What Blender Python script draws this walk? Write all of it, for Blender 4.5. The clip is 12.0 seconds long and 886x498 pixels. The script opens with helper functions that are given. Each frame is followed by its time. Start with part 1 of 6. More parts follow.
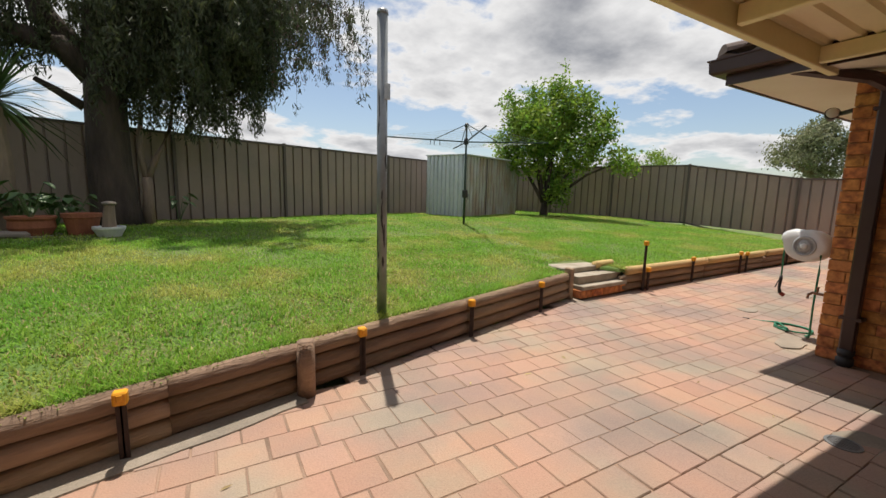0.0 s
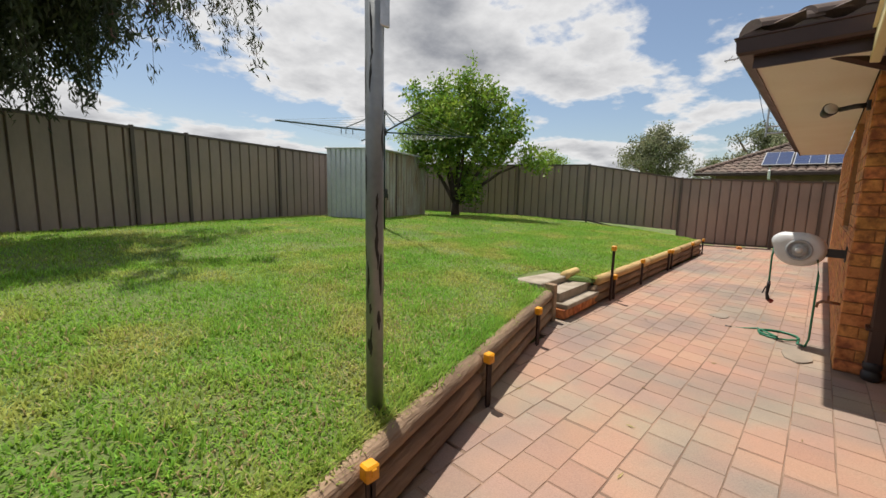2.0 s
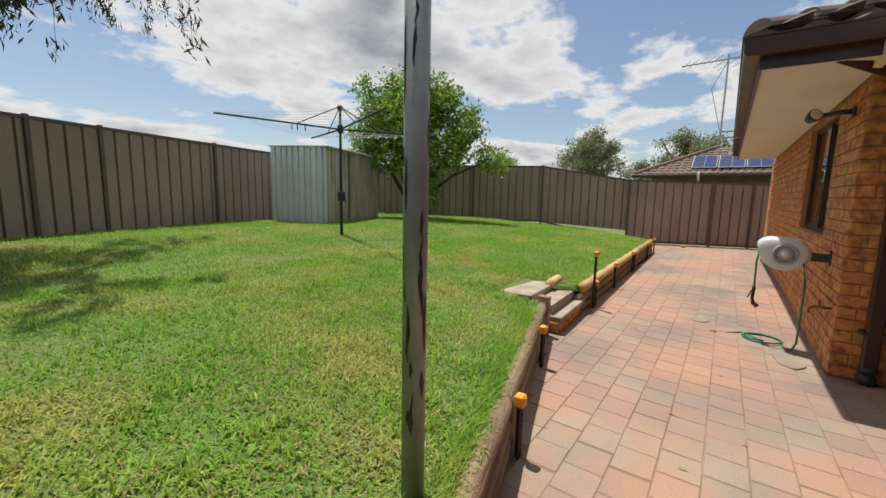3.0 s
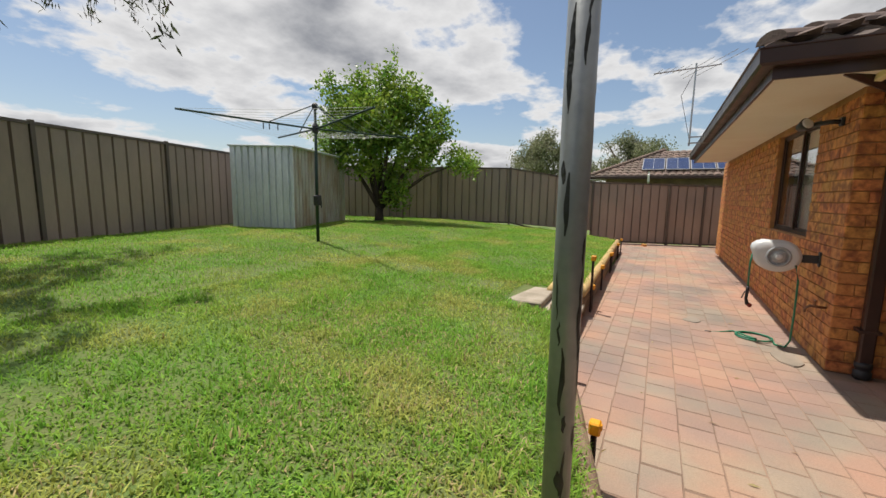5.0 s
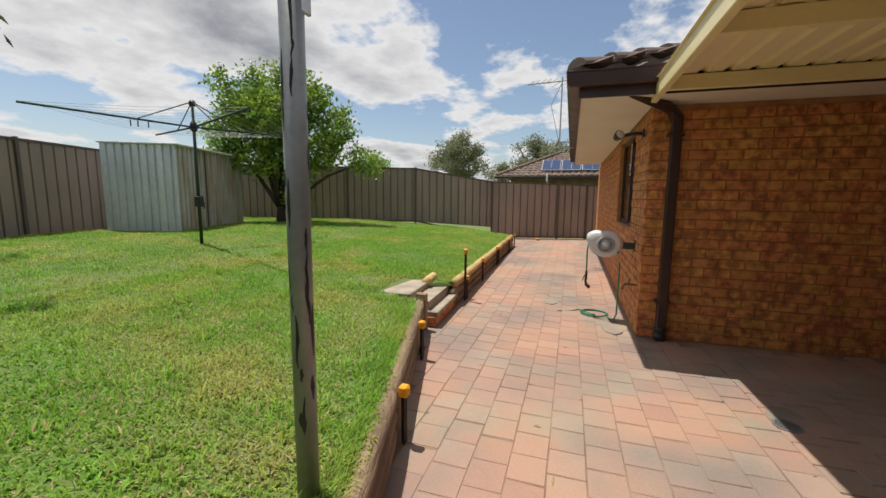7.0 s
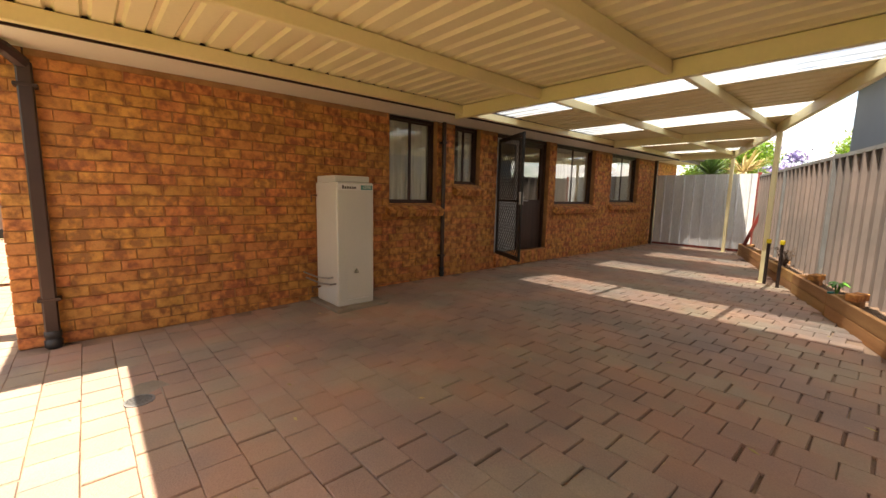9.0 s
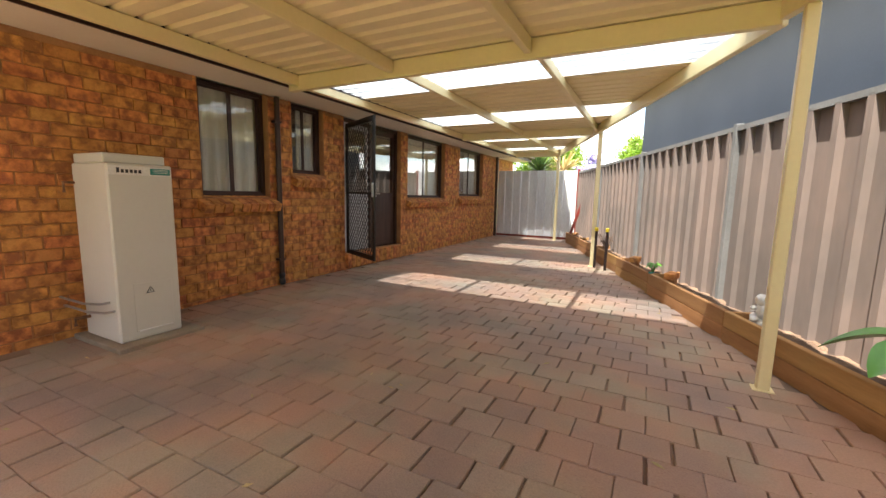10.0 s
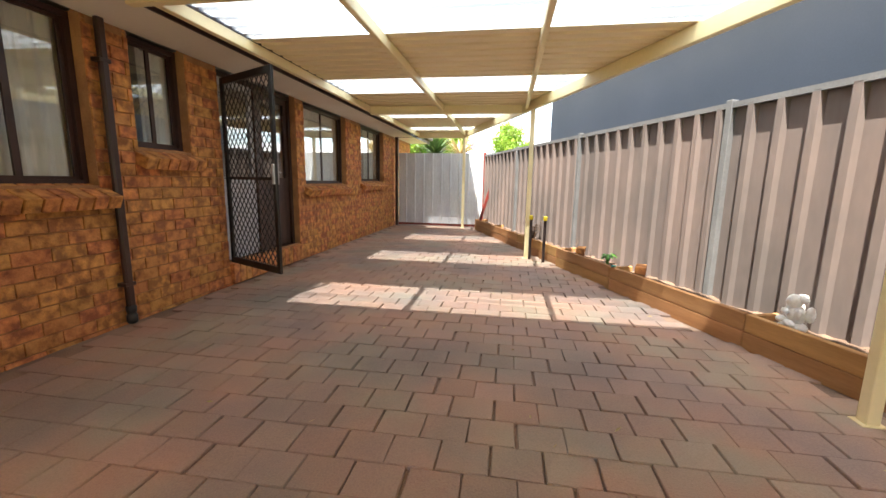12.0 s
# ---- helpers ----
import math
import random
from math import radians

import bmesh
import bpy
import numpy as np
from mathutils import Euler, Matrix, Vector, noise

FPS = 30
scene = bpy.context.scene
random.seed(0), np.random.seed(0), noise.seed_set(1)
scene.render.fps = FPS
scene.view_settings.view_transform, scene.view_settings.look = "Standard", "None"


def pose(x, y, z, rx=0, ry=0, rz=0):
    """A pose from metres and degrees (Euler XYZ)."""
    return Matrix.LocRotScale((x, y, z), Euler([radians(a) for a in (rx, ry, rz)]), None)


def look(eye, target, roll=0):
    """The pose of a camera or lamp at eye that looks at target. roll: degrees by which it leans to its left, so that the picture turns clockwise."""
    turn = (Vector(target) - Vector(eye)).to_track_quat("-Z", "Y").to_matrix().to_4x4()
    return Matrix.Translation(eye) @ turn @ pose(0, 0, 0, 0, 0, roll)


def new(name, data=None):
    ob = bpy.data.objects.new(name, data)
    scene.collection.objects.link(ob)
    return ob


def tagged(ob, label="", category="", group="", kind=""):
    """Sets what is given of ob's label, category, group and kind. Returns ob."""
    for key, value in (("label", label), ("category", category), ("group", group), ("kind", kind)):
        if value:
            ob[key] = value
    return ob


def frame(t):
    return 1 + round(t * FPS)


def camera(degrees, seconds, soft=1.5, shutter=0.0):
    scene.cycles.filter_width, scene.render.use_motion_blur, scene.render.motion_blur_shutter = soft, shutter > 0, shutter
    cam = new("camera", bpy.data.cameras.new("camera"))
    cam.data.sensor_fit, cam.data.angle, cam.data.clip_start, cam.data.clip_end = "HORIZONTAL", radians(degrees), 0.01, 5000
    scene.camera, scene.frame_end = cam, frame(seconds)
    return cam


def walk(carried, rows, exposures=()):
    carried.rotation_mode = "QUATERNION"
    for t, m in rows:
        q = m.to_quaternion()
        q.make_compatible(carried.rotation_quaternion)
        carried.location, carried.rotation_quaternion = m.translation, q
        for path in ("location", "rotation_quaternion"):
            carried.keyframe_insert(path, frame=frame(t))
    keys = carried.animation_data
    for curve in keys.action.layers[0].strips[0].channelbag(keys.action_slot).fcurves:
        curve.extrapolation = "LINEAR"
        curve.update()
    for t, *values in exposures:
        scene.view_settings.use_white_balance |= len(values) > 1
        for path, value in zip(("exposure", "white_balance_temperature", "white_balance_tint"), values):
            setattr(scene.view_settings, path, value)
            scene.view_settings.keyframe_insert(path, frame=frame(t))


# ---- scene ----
cam = camera(95.7, 12.0, soft=1.5)
PATH = [
    (0, (0.157, 0.365, 1.341), (1.147, 2.081, 1.063), 1.4),
    (0.5, (0.155, 0.773, 1.333), (1.268, 2.412, 1.056), 1.4),
    (1, (0.184, 1.188, 1.361), (1.413, 2.741, 1.083), 1.3),
    (1.5, (0.186, 1.593, 1.354), (1.525, 3.053, 1.078), 1.4),
    (2, (0.243, 1.955, 1.355), (1.687, 3.312, 1.08), 1.3),
    (2.5, (0.327, 2.31, 1.373), (1.867, 3.557, 1.101), 1.4),
    (3, (0.343, 2.602, 1.4), (1.966, 3.739, 1.13), 1.2),
    (5, (0.236, 3.206, 1.449), (1.983, 4.142, 1.184), 1.0),
    (5.5, (0.188, 3.27, 1.472), (1.938, 4.201, 1.208), 0.9),
    (6, (0.148, 3.193, 1.474), (1.913, 4.095, 1.213), 0.9),
    (6.5, (0.181, 2.884, 1.48), (1.987, 3.705, 1.22), 0.6),
    (8.3, (0.16, 1.575, 1.345), (2.044, 0.961, 1.075), 1.4),
    (8.5, (0.175, 1.436, 1.335), (1.969, 0.594, 1.065), 1.4),
    (9, (0.185, 1.231, 1.3), (1.664, -0.089, 1.035), 1.2),
    (9.5, (0.402, 0.945, 1.251), (1.55, -0.672, 0.992), 1.2),
    (10, (0.667, 0.703, 1.232), (1.567, -1.063, 0.965), 1.2),
    (10.5, (0.945, 0.493, 1.23), (1.667, -1.352, 0.95), 1.1),
    (11, (1.237, 0.263, 1.205), (1.808, -1.631, 0.91), 1.1),
    (11.5, (1.555, 0.017, 1.229), (1.988, -1.91, 0.916), 1.1),
    (12, (1.862, -0.208, 1.235), (2.17, -2.156, 0.904), 1.0),
]
EXPOS = [(0.0, 0.3, 6750, 10), (2.5, 0.22, 6700, 10), (6.7, 0.2, 6700, 10), (8.3, 0.65, 7700, 10), (8.5, 1.0, 8000, 12), (9.0, 2.0, 8000, 12), (9.5, 2.36, 7500, 10), (10.5, 2.66, 6950, 10), (12.0, 2.75, 6900, 10)]
walk(cam, [(t, look(eye, target, roll)) for t, eye, target, roll in PATH], exposures=EXPOS)

# ---- light ----
SUN_TO = Vector((0.22, 0.74, 2.42)).normalized()
elev, azim = math.asin(SUN_TO.z), math.atan2(SUN_TO.x, SUN_TO.y)
sun = new("sun", bpy.data.lights.new("sun", "SUN"))
sun.data.energy, sun.data.angle, sun.data.color = 4.25, radians(0.6), (1.0, 0.95, 0.87)
sun.matrix_world = look(SUN_TO * 30, (0, 0, 0))

world = bpy.data.worlds.new("sky")
scene.world = world
world.use_nodes = True
wn, wl = world.node_tree.nodes, world.node_tree.links
wn.clear()
wout, wbg = wn.new("ShaderNodeOutputWorld"), wn.new("ShaderNodeBackground")
sky = wn.new("ShaderNodeTexSky")
sky.sky_type, sky.sun_disc, sky.sun_elevation, sky.sun_rotation = "NISHITA", False, elev, azim
wbg.inputs["Strength"].default_value = 0.10
tc, sep = wn.new("ShaderNodeTexCoord"), wn.new("ShaderNodeSeparateXYZ")
wl.new(tc.outputs["Generated"], sep.inputs[0])
zz = wn.new("ShaderNodeMath"); zz.operation = "MAXIMUM"; zz.inputs[1].default_value = 0.0
wl.new(sep.outputs["Z"], zz.inputs[0])
za = wn.new("ShaderNodeMath"); za.operation = "ADD"; za.inputs[1].default_value = 0.22
wl.new(zz.outputs[0], za.inputs[0])
dv = wn.new("ShaderNodeVectorMath"); dv.operation = "DIVIDE"
cz = wn.new("ShaderNodeCombineXYZ")
for k in range(3):
    wl.new(za.outputs[0], cz.inputs[k])
wl.new(tc.outputs["Generated"], dv.inputs[0]); wl.new(cz.outputs[0], dv.inputs[1])
cn = wn.new("ShaderNodeTexNoise"); cn.inputs["Scale"].default_value = 1.55; cn.inputs["Detail"].default_value = 10; cn.inputs["Roughness"].default_value = 0.56
mp = wn.new("ShaderNodeMapping"); mp.inputs["Location"].default_value = (3.3, 1.2, 0.4)
wl.new(dv.outputs[0], mp.inputs[0]); wl.new(mp.outputs[0], cn.inputs["Vector"])
cr = wn.new("ShaderNodeValToRGB")
cr.color_ramp.elements[0].position, cr.color_ramp.elements[1].position = 0.455, 0.51
wl.new(cn.outputs["Fac"], cr.inputs[0])
# thick middles of the clouds are greyer than their rims
cg = wn.new("ShaderNodeValToRGB")
cg.color_ramp.elements[0].position, cg.color_ramp.elements[0].color = 0.505, (6.8, 6.9, 7.1, 1)
cg.color_ramp.elements[1].position, cg.color_ramp.elements[1].color = 0.72, (2.6, 2.75, 3.1, 1)
wl.new(cn.outputs["Fac"], cg.inputs[0])
cm = wn.new("ShaderNodeMix"); cm.data_type = "RGBA"
wl.new(cr.outputs["Color"], cm.inputs["Factor"]); wl.new(sky.outputs[0], cm.inputs["A"]); wl.new(cg.outputs[0], cm.inputs["B"])
wl.new(cm.outputs["Result"], wbg.inputs["Color"]); wl.new(wbg.outputs[0], wout.inputs[0])


# ---- materials ----
def mat(name, c1, c2=None, rough=0.8, metal=0.0, scale=4.0, fine=60.0, bump=0.2, dist=0.01, vary=0.0, island=False, c3=None, stain=0.0, coord="Object", stretch=(1, 1, 1), spec=0.5, sheen=0.0, pick=0.0, leafy_=0.0, grain=0.22):
    """Two colours mixed by coarse noise, fine grain on top, optional change from piece to piece, optional stains."""
    m = bpy.data.materials.new(name)
    m.use_nodes = True
    n, l = m.node_tree.nodes, m.node_tree.links
    b = n["Principled BSDF"]
    b.inputs["Roughness"].default_value, b.inputs["Metallic"].default_value = rough, metal
    b.inputs["Specular IOR Level"].default_value = spec
    t = n.new("ShaderNodeTexCoord")
    mp = n.new("ShaderNodeMapping"); mp.inputs["Scale"].default_value = stretch
    if coord == "World":
        g = n.new("ShaderNodeNewGeometry"); l.new(g.outputs["Position"], mp.inputs[0])
    else:
        l.new(t.outputs[coord], mp.inputs[0])
    a = n.new("ShaderNodeTexNoise"); a.inputs["Scale"].default_value, a.inputs["Detail"].default_value = scale, 5
    f = n.new("ShaderNodeTexNoise"); f.inputs["Scale"].default_value, f.inputs["Detail"].default_value = fine, 4
    l.new(mp.outputs[0], a.inputs["Vector"]); l.new(mp.outputs[0], f.inputs["Vector"])
    r = n.new("ShaderNodeValToRGB")
    r.color_ramp.elements[0].position, r.color_ramp.elements[1].position = 0.36, 0.64
    r.color_ramp.elements[0].color, r.color_ramp.elements[1].color = (*c1, 1), (*(c2 or tuple(x * 0.85 for x in c1)), 1)
    if c3:
        e = r.color_ramp.elements.new(0.5); e.color = (*c3, 1)
    if pick:
        g0 = n.new("ShaderNodeNewGeometry" if island else "ShaderNodeObjectInfo")
        pm = n.new("ShaderNodeMapRange"); pm.inputs["To Min"].default_value, pm.inputs["To Max"].default_value = -pick, pick
        l.new(g0.outputs["Random Per Island" if island else "Random"], pm.inputs["Value"])
        pa = n.new("ShaderNodeMath"); pa.operation = "ADD"
        l.new(pm.outputs[0], pa.inputs[0]); l.new(a.outputs["Fac"], pa.inputs[1]); l.new(pa.outputs[0], r.inputs[0])
    else:
        l.new(a.outputs["Fac"], r.inputs[0])
    fm = n.new("ShaderNodeMapRange"); fm.inputs["To Min"].default_value, fm.inputs["To Max"].default_value = 1 - grain, 1 + grain
    l.new(f.outputs["Fac"], fm.inputs["Value"])
    hv = n.new("ShaderNodeHueSaturation")
    l.new(r.outputs[0], hv.inputs["Color"]); l.new(fm.outputs[0], hv.inputs["Value"])
    out = hv.outputs[0]
    if vary:
        if island:
            g = n.new("ShaderNodeNewGeometry"); rnd = g.outputs["Random Per Island"]
        else:
            g = n.new("ShaderNodeObjectInfo"); rnd = g.outputs["Random"]
        h2 = n.new("ShaderNodeHueSaturation")
        v = n.new("ShaderNodeMapRange"); v.inputs["To Min"].default_value, v.inputs["To Max"].default_value = 1 - vary, 1 + vary
        l.new(rnd, v.inputs["Value"]); l.new(v.outputs[0], h2.inputs["Value"])
        w = n.new("ShaderNodeMath"); w.operation = "MULTIPLY_ADD"; w.inputs[1].default_value, w.inputs[2].default_value = 0.03 * vary / 0.25, 0.5 - 0.015 * vary / 0.25
        m7 = n.new("ShaderNodeMath"); m7.operation = "MULTIPLY"; m7.inputs[1].default_value = 7.31
        fr = n.new("ShaderNodeMath"); fr.operation = "FRACT"
        l.new(rnd, m7.inputs[0]); l.new(m7.outputs[0], fr.inputs[0]); l.new(fr.outputs[0], w.inputs[0]); l.new(w.outputs[0], h2.inputs["Hue"])
        l.new(out, h2.inputs["Color"]); out = h2.outputs[0]
    if stain:
        g = n.new("ShaderNodeNewGeometry")
        s = n.new("ShaderNodeTexNoise"); s.inputs["Scale"].default_value, s.inputs["Detail"].default_value = 0.9, 6
        l.new(g.outputs["Position"], s.inputs["Vector"])
        q = n.new("ShaderNodeMapRange"); q.inputs["From Min"].default_value, q.inputs["From Max"].default_value = 0.42, 0.66
        q.inputs["To Min"].default_value, q.inputs["To Max"].default_value = 1.0, 1 - stain
        l.new(s.outputs["Fac"], q.inputs["Value"])
        h3 = n.new("ShaderNodeHueSaturation"); l.new(out, h3.inputs["Color"]); l.new(q.outputs[0], h3.inputs["Value"]); l.new(q.outputs[0], h3.inputs["Saturation"])
        out = h3.outputs[0]
    l.new(out, b.inputs["Base Color"])
    if bump:
        bp = n.new("ShaderNodeBump"); bp.inputs["Strength"].default_value, bp.inputs["Distance"].default_value = bump, dist
        l.new(f.outputs["Fac"], bp.inputs["Height"]); l.new(bp.outputs[0], b.inputs["Normal"])
    rr = n.new("ShaderNodeMapRange"); rr.inputs["To Min"].default_value, rr.inputs["To Max"].default_value = max(rough - 0.12, 0.02), min(rough + 0.12, 1)
    l.new(a.outputs["Fac"], rr.inputs["Value"]); l.new(rr.outputs[0], b.inputs["Roughness"])
    if leafy_:
        tl = n.new("ShaderNodeBsdfTranslucent"); mx = n.new("ShaderNodeMixShader"); mx.inputs[0].default_value = leafy_
        l.new(out, tl.inputs[0]); l.new(b.outputs[0], mx.inputs[1]); l.new(tl.outputs[0], mx.inputs[2]); l.new(mx.outputs[0], n["Material Output"].inputs[0])
    if sheen:
        b.inputs["Transmission Weight"].default_value = sheen
    return m


M_BRICK = mat("brick", (0.70, 0.32, 0.10), (0.29, 0.11, 0.045), 0.85, scale=13, fine=70, bump=0.5, vary=0.2, island=False, c3=(0.54, 0.22, 0.07), coord="World", pick=0.08)
M_BRICKS = mat("brick_many", (0.70, 0.32, 0.10), (0.29, 0.11, 0.045), 0.85, scale=13, fine=70, bump=0.5, vary=0.2, island=True, c3=(0.54, 0.22, 0.07), coord="World", pick=0.08)
M_MORTAR = mat("mortar", (0.46, 0.235, 0.105), (0.34, 0.165, 0.075), 0.95, scale=6, coord="World")
M_PAVER = mat("paver", (0.415, 0.24, 0.172), (0.35, 0.272, 0.20), 0.85, scale=1.3, fine=110, bump=0.45, vary=0.07, island=False, coord="World", stain=0.36, c3=(0.40, 0.247, 0.176), pick=0.035)
M_PAVERS = mat("paver_many", (0.415, 0.24, 0.172), (0.35, 0.272, 0.20), 0.85, scale=1.3, fine=110, bump=0.45, vary=0.07, island=True, coord="World", stain=0.36, c3=(0.40, 0.247, 0.176), pick=0.035)
M_SAND = mat("joint_sand", (0.34, 0.225, 0.16), (0.20, 0.135, 0.098), 0.95, scale=2.2, fine=120, bump=0.6, coord="World")
M_CONC = mat("concrete", (0.33, 0.27, 0.21), (0.24, 0.20, 0.155), 0.9, scale=3, fine=80, bump=0.4, coord="World", stain=0.25)
M_STEPC = mat("step_concrete", (0.40, 0.34, 0.27), (0.28, 0.24, 0.18), 0.9, scale=5, fine=80, bump=0.4, coord="World")
M_FENCE = mat("fence_brown", (0.35, 0.265, 0.217), (0.29, 0.22, 0.182), 0.55, scale=1.2, fine=25, bump=0.03, coord="World", stretch=(1, 1, 0.3), stain=0.15, grain=0.1)
M_FENCEW = mat("fence_pinkish", (0.205, 0.158, 0.142), (0.15, 0.122, 0.114), 0.6, scale=1.6, fine=25, bump=0.05, coord="World", stretch=(1, 1, 0.25), stain=0.3, grain=0.12)
M_FPOST = mat("fence_post", (0.12, 0.092, 0.078), (0.10, 0.078, 0.066), 0.5, scale=3, bump=0.03, coord="World")
M_FPOSTW = mat("fence_post_grey", (0.17, 0.175, 0.18), (0.13, 0.135, 0.14), 0.5, scale=3, bump=0.03, coord="World")
M_GALV = mat("galvanised", (0.74, 0.78, 0.82), (0.60, 0.64, 0.69), 0.42, 0.2, scale=3, fine=40, bump=0.05, coord="World", stretch=(1, 1, 0.2))
M_GALVR = mat("galvanised_rusty", (0.56, 0.56, 0.54), (0.42, 0.33, 0.25), 0.5, 0.3, scale=3, fine=40, bump=0.06, coord="World", stretch=(1, 1, 0.35))
M_POLE = mat("pole_grey", (0.27, 0.285, 0.29), (0.20, 0.215, 0.22), 0.45, 0.35, scale=5, fine=40, bump=0.1, coord="World")
M_TAR = mat("black_residue", (0.012, 0.012, 0.012), (0.03, 0.03, 0.03), 0.5, scale=20, bump=0.5)
M_LOG = mat("log_old", (0.37, 0.255, 0.165), (0.21, 0.14, 0.092), 0.9, scale=2.5, fine=22, bump=0.7, dist=0.02, vary=0.2, coord="Object", stretch=(0.5, 3, 3))
M_LOGN = mat("log_treated", (0.60, 0.42, 0.18), (0.46, 0.32, 0.14), 0.85, scale=2.5, fine=22, bump=0.5, vary=0.15, coord="Object", stretch=(0.5, 3, 3))
M_IRON = mat("rusty_post", (0.055, 0.03, 0.024), (0.03, 0.018, 0.015), 0.75, 0.2, scale=12, bump=0.4)
M_YEL = mat("cap_yellow", (0.85, 0.38, 0.012), (0.72, 0.30, 0.01), 0.45, scale=12, bump=0.05)
M_YELB = mat("cap_bright_yellow", (0.80, 0.62, 0.02), (0.7, 0.52, 0.02), 0.45, scale=12, bump=0.05)
M_CREAM = mat("cream_paint", (0.86, 0.74, 0.44), (0.82, 0.70, 0.40), 0.42, scale=2, fine=30, bump=0.03, coord="World", grain=0.05)
M_SHEET = mat("cream_sheet", (0.86, 0.74, 0.48), (0.82, 0.70, 0.44), 0.5, scale=1.5, fine=30, bump=0.02, coord="World", grain=0.05)
M_SOFFIT = mat("soffit", (0.80, 0.75, 0.66), (0.76, 0.70, 0.60), 0.7, scale=1.5, fine=40, bump=0.05, coord="World", grain=0.05)
M_BROWN = mat("brown_trim", (0.052, 0.024, 0.018), (0.040, 0.018, 0.014), 0.4, scale=4, bump=0.03, grain=0.08)
M_BLACKF = mat("black_metal", (0.010, 0.010, 0.010), (0.015, 0.013, 0.012), 0.42, scale=6, bump=0.03)
M_DOORW = mat("door_brown", (0.05, 0.022, 0.014), (0.035, 0.016, 0.011), 0.45, scale=3, bump=0.1, stretch=(6, 6, 0.5))
M_TILE = mat("roof_tile", (0.15, 0.105, 0.085), (0.095, 0.072, 0.062), 0.85, scale=4, fine=50, bump=0.4, vary=0.2, island=True, coord="World")
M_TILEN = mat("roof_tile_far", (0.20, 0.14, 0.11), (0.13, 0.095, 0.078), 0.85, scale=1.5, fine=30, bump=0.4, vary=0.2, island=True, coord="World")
M_HEAT = mat("heater_enamel", (0.64, 0.65, 0.62), (0.61, 0.62, 0.59), 0.4, scale=2, fine=30, bump=0.03, grain=0.03)
M_WHITEP = mat("white_plastic", (0.70, 0.71, 0.72), (0.60, 0.62, 0.63), 0.38, scale=5, bump=0.03, grain=0.05)
M_GREYP = mat("grey_plastic", (0.42, 0.44, 0.46), (0.34, 0.36, 0.38), 0.45, scale=5, bump=0.03)
M_DARKP = mat("dark_plastic", (0.03, 0.03, 0.034), (0.02, 0.02, 0.022), 0.5, scale=5, bump=0.03)
M_HOSE = mat("hose_green", (0.02, 0.22, 0.12), (0.018, 0.16, 0.09), 0.4, scale=20, bump=0.1)
M_BRASS = mat("tap_metal", (0.30, 0.16, 0.10), (0.16, 0.10, 0.07), 0.4, 0.8, scale=30, bump=0.1)
M_RED = mat("red_paint", (0.22, 0.03, 0.022), (0.13, 0.022, 0.018), 0.5, scale=6, bump=0.1)
M_SLEEPER = mat("pine_sleeper", (0.46, 0.245, 0.095), (0.34, 0.17, 0.062), 0.75, scale=1.6, fine=18, bump=0.3, vary=0.15, stretch=(0.6, 6, 6))
M_SOIL = mat("soil", (0.17, 0.11, 0.075), (0.10, 0.062, 0.042), 0.95, scale=6, fine=50, bump=1.0, dist=0.03, coord="World")
M_DIRT = mat("lawn_dirt", (0.105, 0.19, 0.034), (0.09, 0.165, 0.03), 0.95, scale=1.4, fine=60, bump=0.8, dist=0.03, c3=(0.15, 0.18, 0.055), coord="World")
M_GRASS = mat("grass", (0.20, 0.40, 0.05), (0.42, 0.45, 0.115), 0.75, scale=1.1, fine=6, bump=0, vary=0.30, island=True, coord="World", c3=(0.255, 0.43, 0.06), spec=0.25, leafy_=0.4)
M_STRAW = mat("straw", (0.52, 0.42, 0.21), (0.40, 0.31, 0.15), 0.85, scale=5, bump=0, vary=0.25, island=True, coord="World", leafy_=0.25)
M_LEAFC = mat("citrus_leaf", (0.13, 0.25, 0.028), (0.28, 0.40, 0.055), 0.45, scale=1.6, fine=8, bump=0, vary=0.4, island=True, coord="World", leafy_=0.4)
M_LEAFD = mat("drooping_leaf", (0.05, 0.068, 0.03), (0.085, 0.095, 0.045), 0.6, scale=1.2, fine=8, bump=0, vary=0.4, island=True, coord="World", leafy_=0.35)
M_LEAFP = mat("leaf_reddish", (0.15, 0.075, 0.07), (0.11, 0.08, 0.06), 0.6, scale=1.2, fine=8, bump=0, vary=0.3, island=True, coord="World")
M_GUM = mat("gum_leaf", (0.17, 0.20, 0.10), (0.27, 0.27, 0.16), 0.65, scale=0.6, fine=4, bump=0, vary=0.35, island=True, coord="World", leafy_=0.35)
M_JAC = mat("jacaranda_flower", (0.30, 0.24, 0.52), (0.24, 0.2, 0.42), 0.7, scale=1, bump=0, vary=0.3, island=True, coord="World")
M_PLANT = mat("plant_leaf", (0.09, 0.30, 0.04), (0.06, 0.2, 0.03), 0.4, scale=5, fine=20, bump=0.1)
M_YUCCA = mat("yucca_leaf", (0.10, 0.17, 0.05), (0.06, 0.11, 0.035), 0.5, scale=3, bump=0, vary=0.3, island=True, coord="World")
M_BARK = mat("bark", (0.095, 0.07, 0.052), (0.045, 0.033, 0.026), 0.95, scale=3, fine=16, bump=1.0, dist=0.05, stretch=(1, 1, 0.3), coord="World")
M_BARKL = mat("bark_light", (0.28, 0.21, 0.15), (0.18, 0.13, 0.095), 0.95, scale=3, fine=22, bump=0.7, dist=0.02, stretch=(1, 1, 0.3), coord="World")
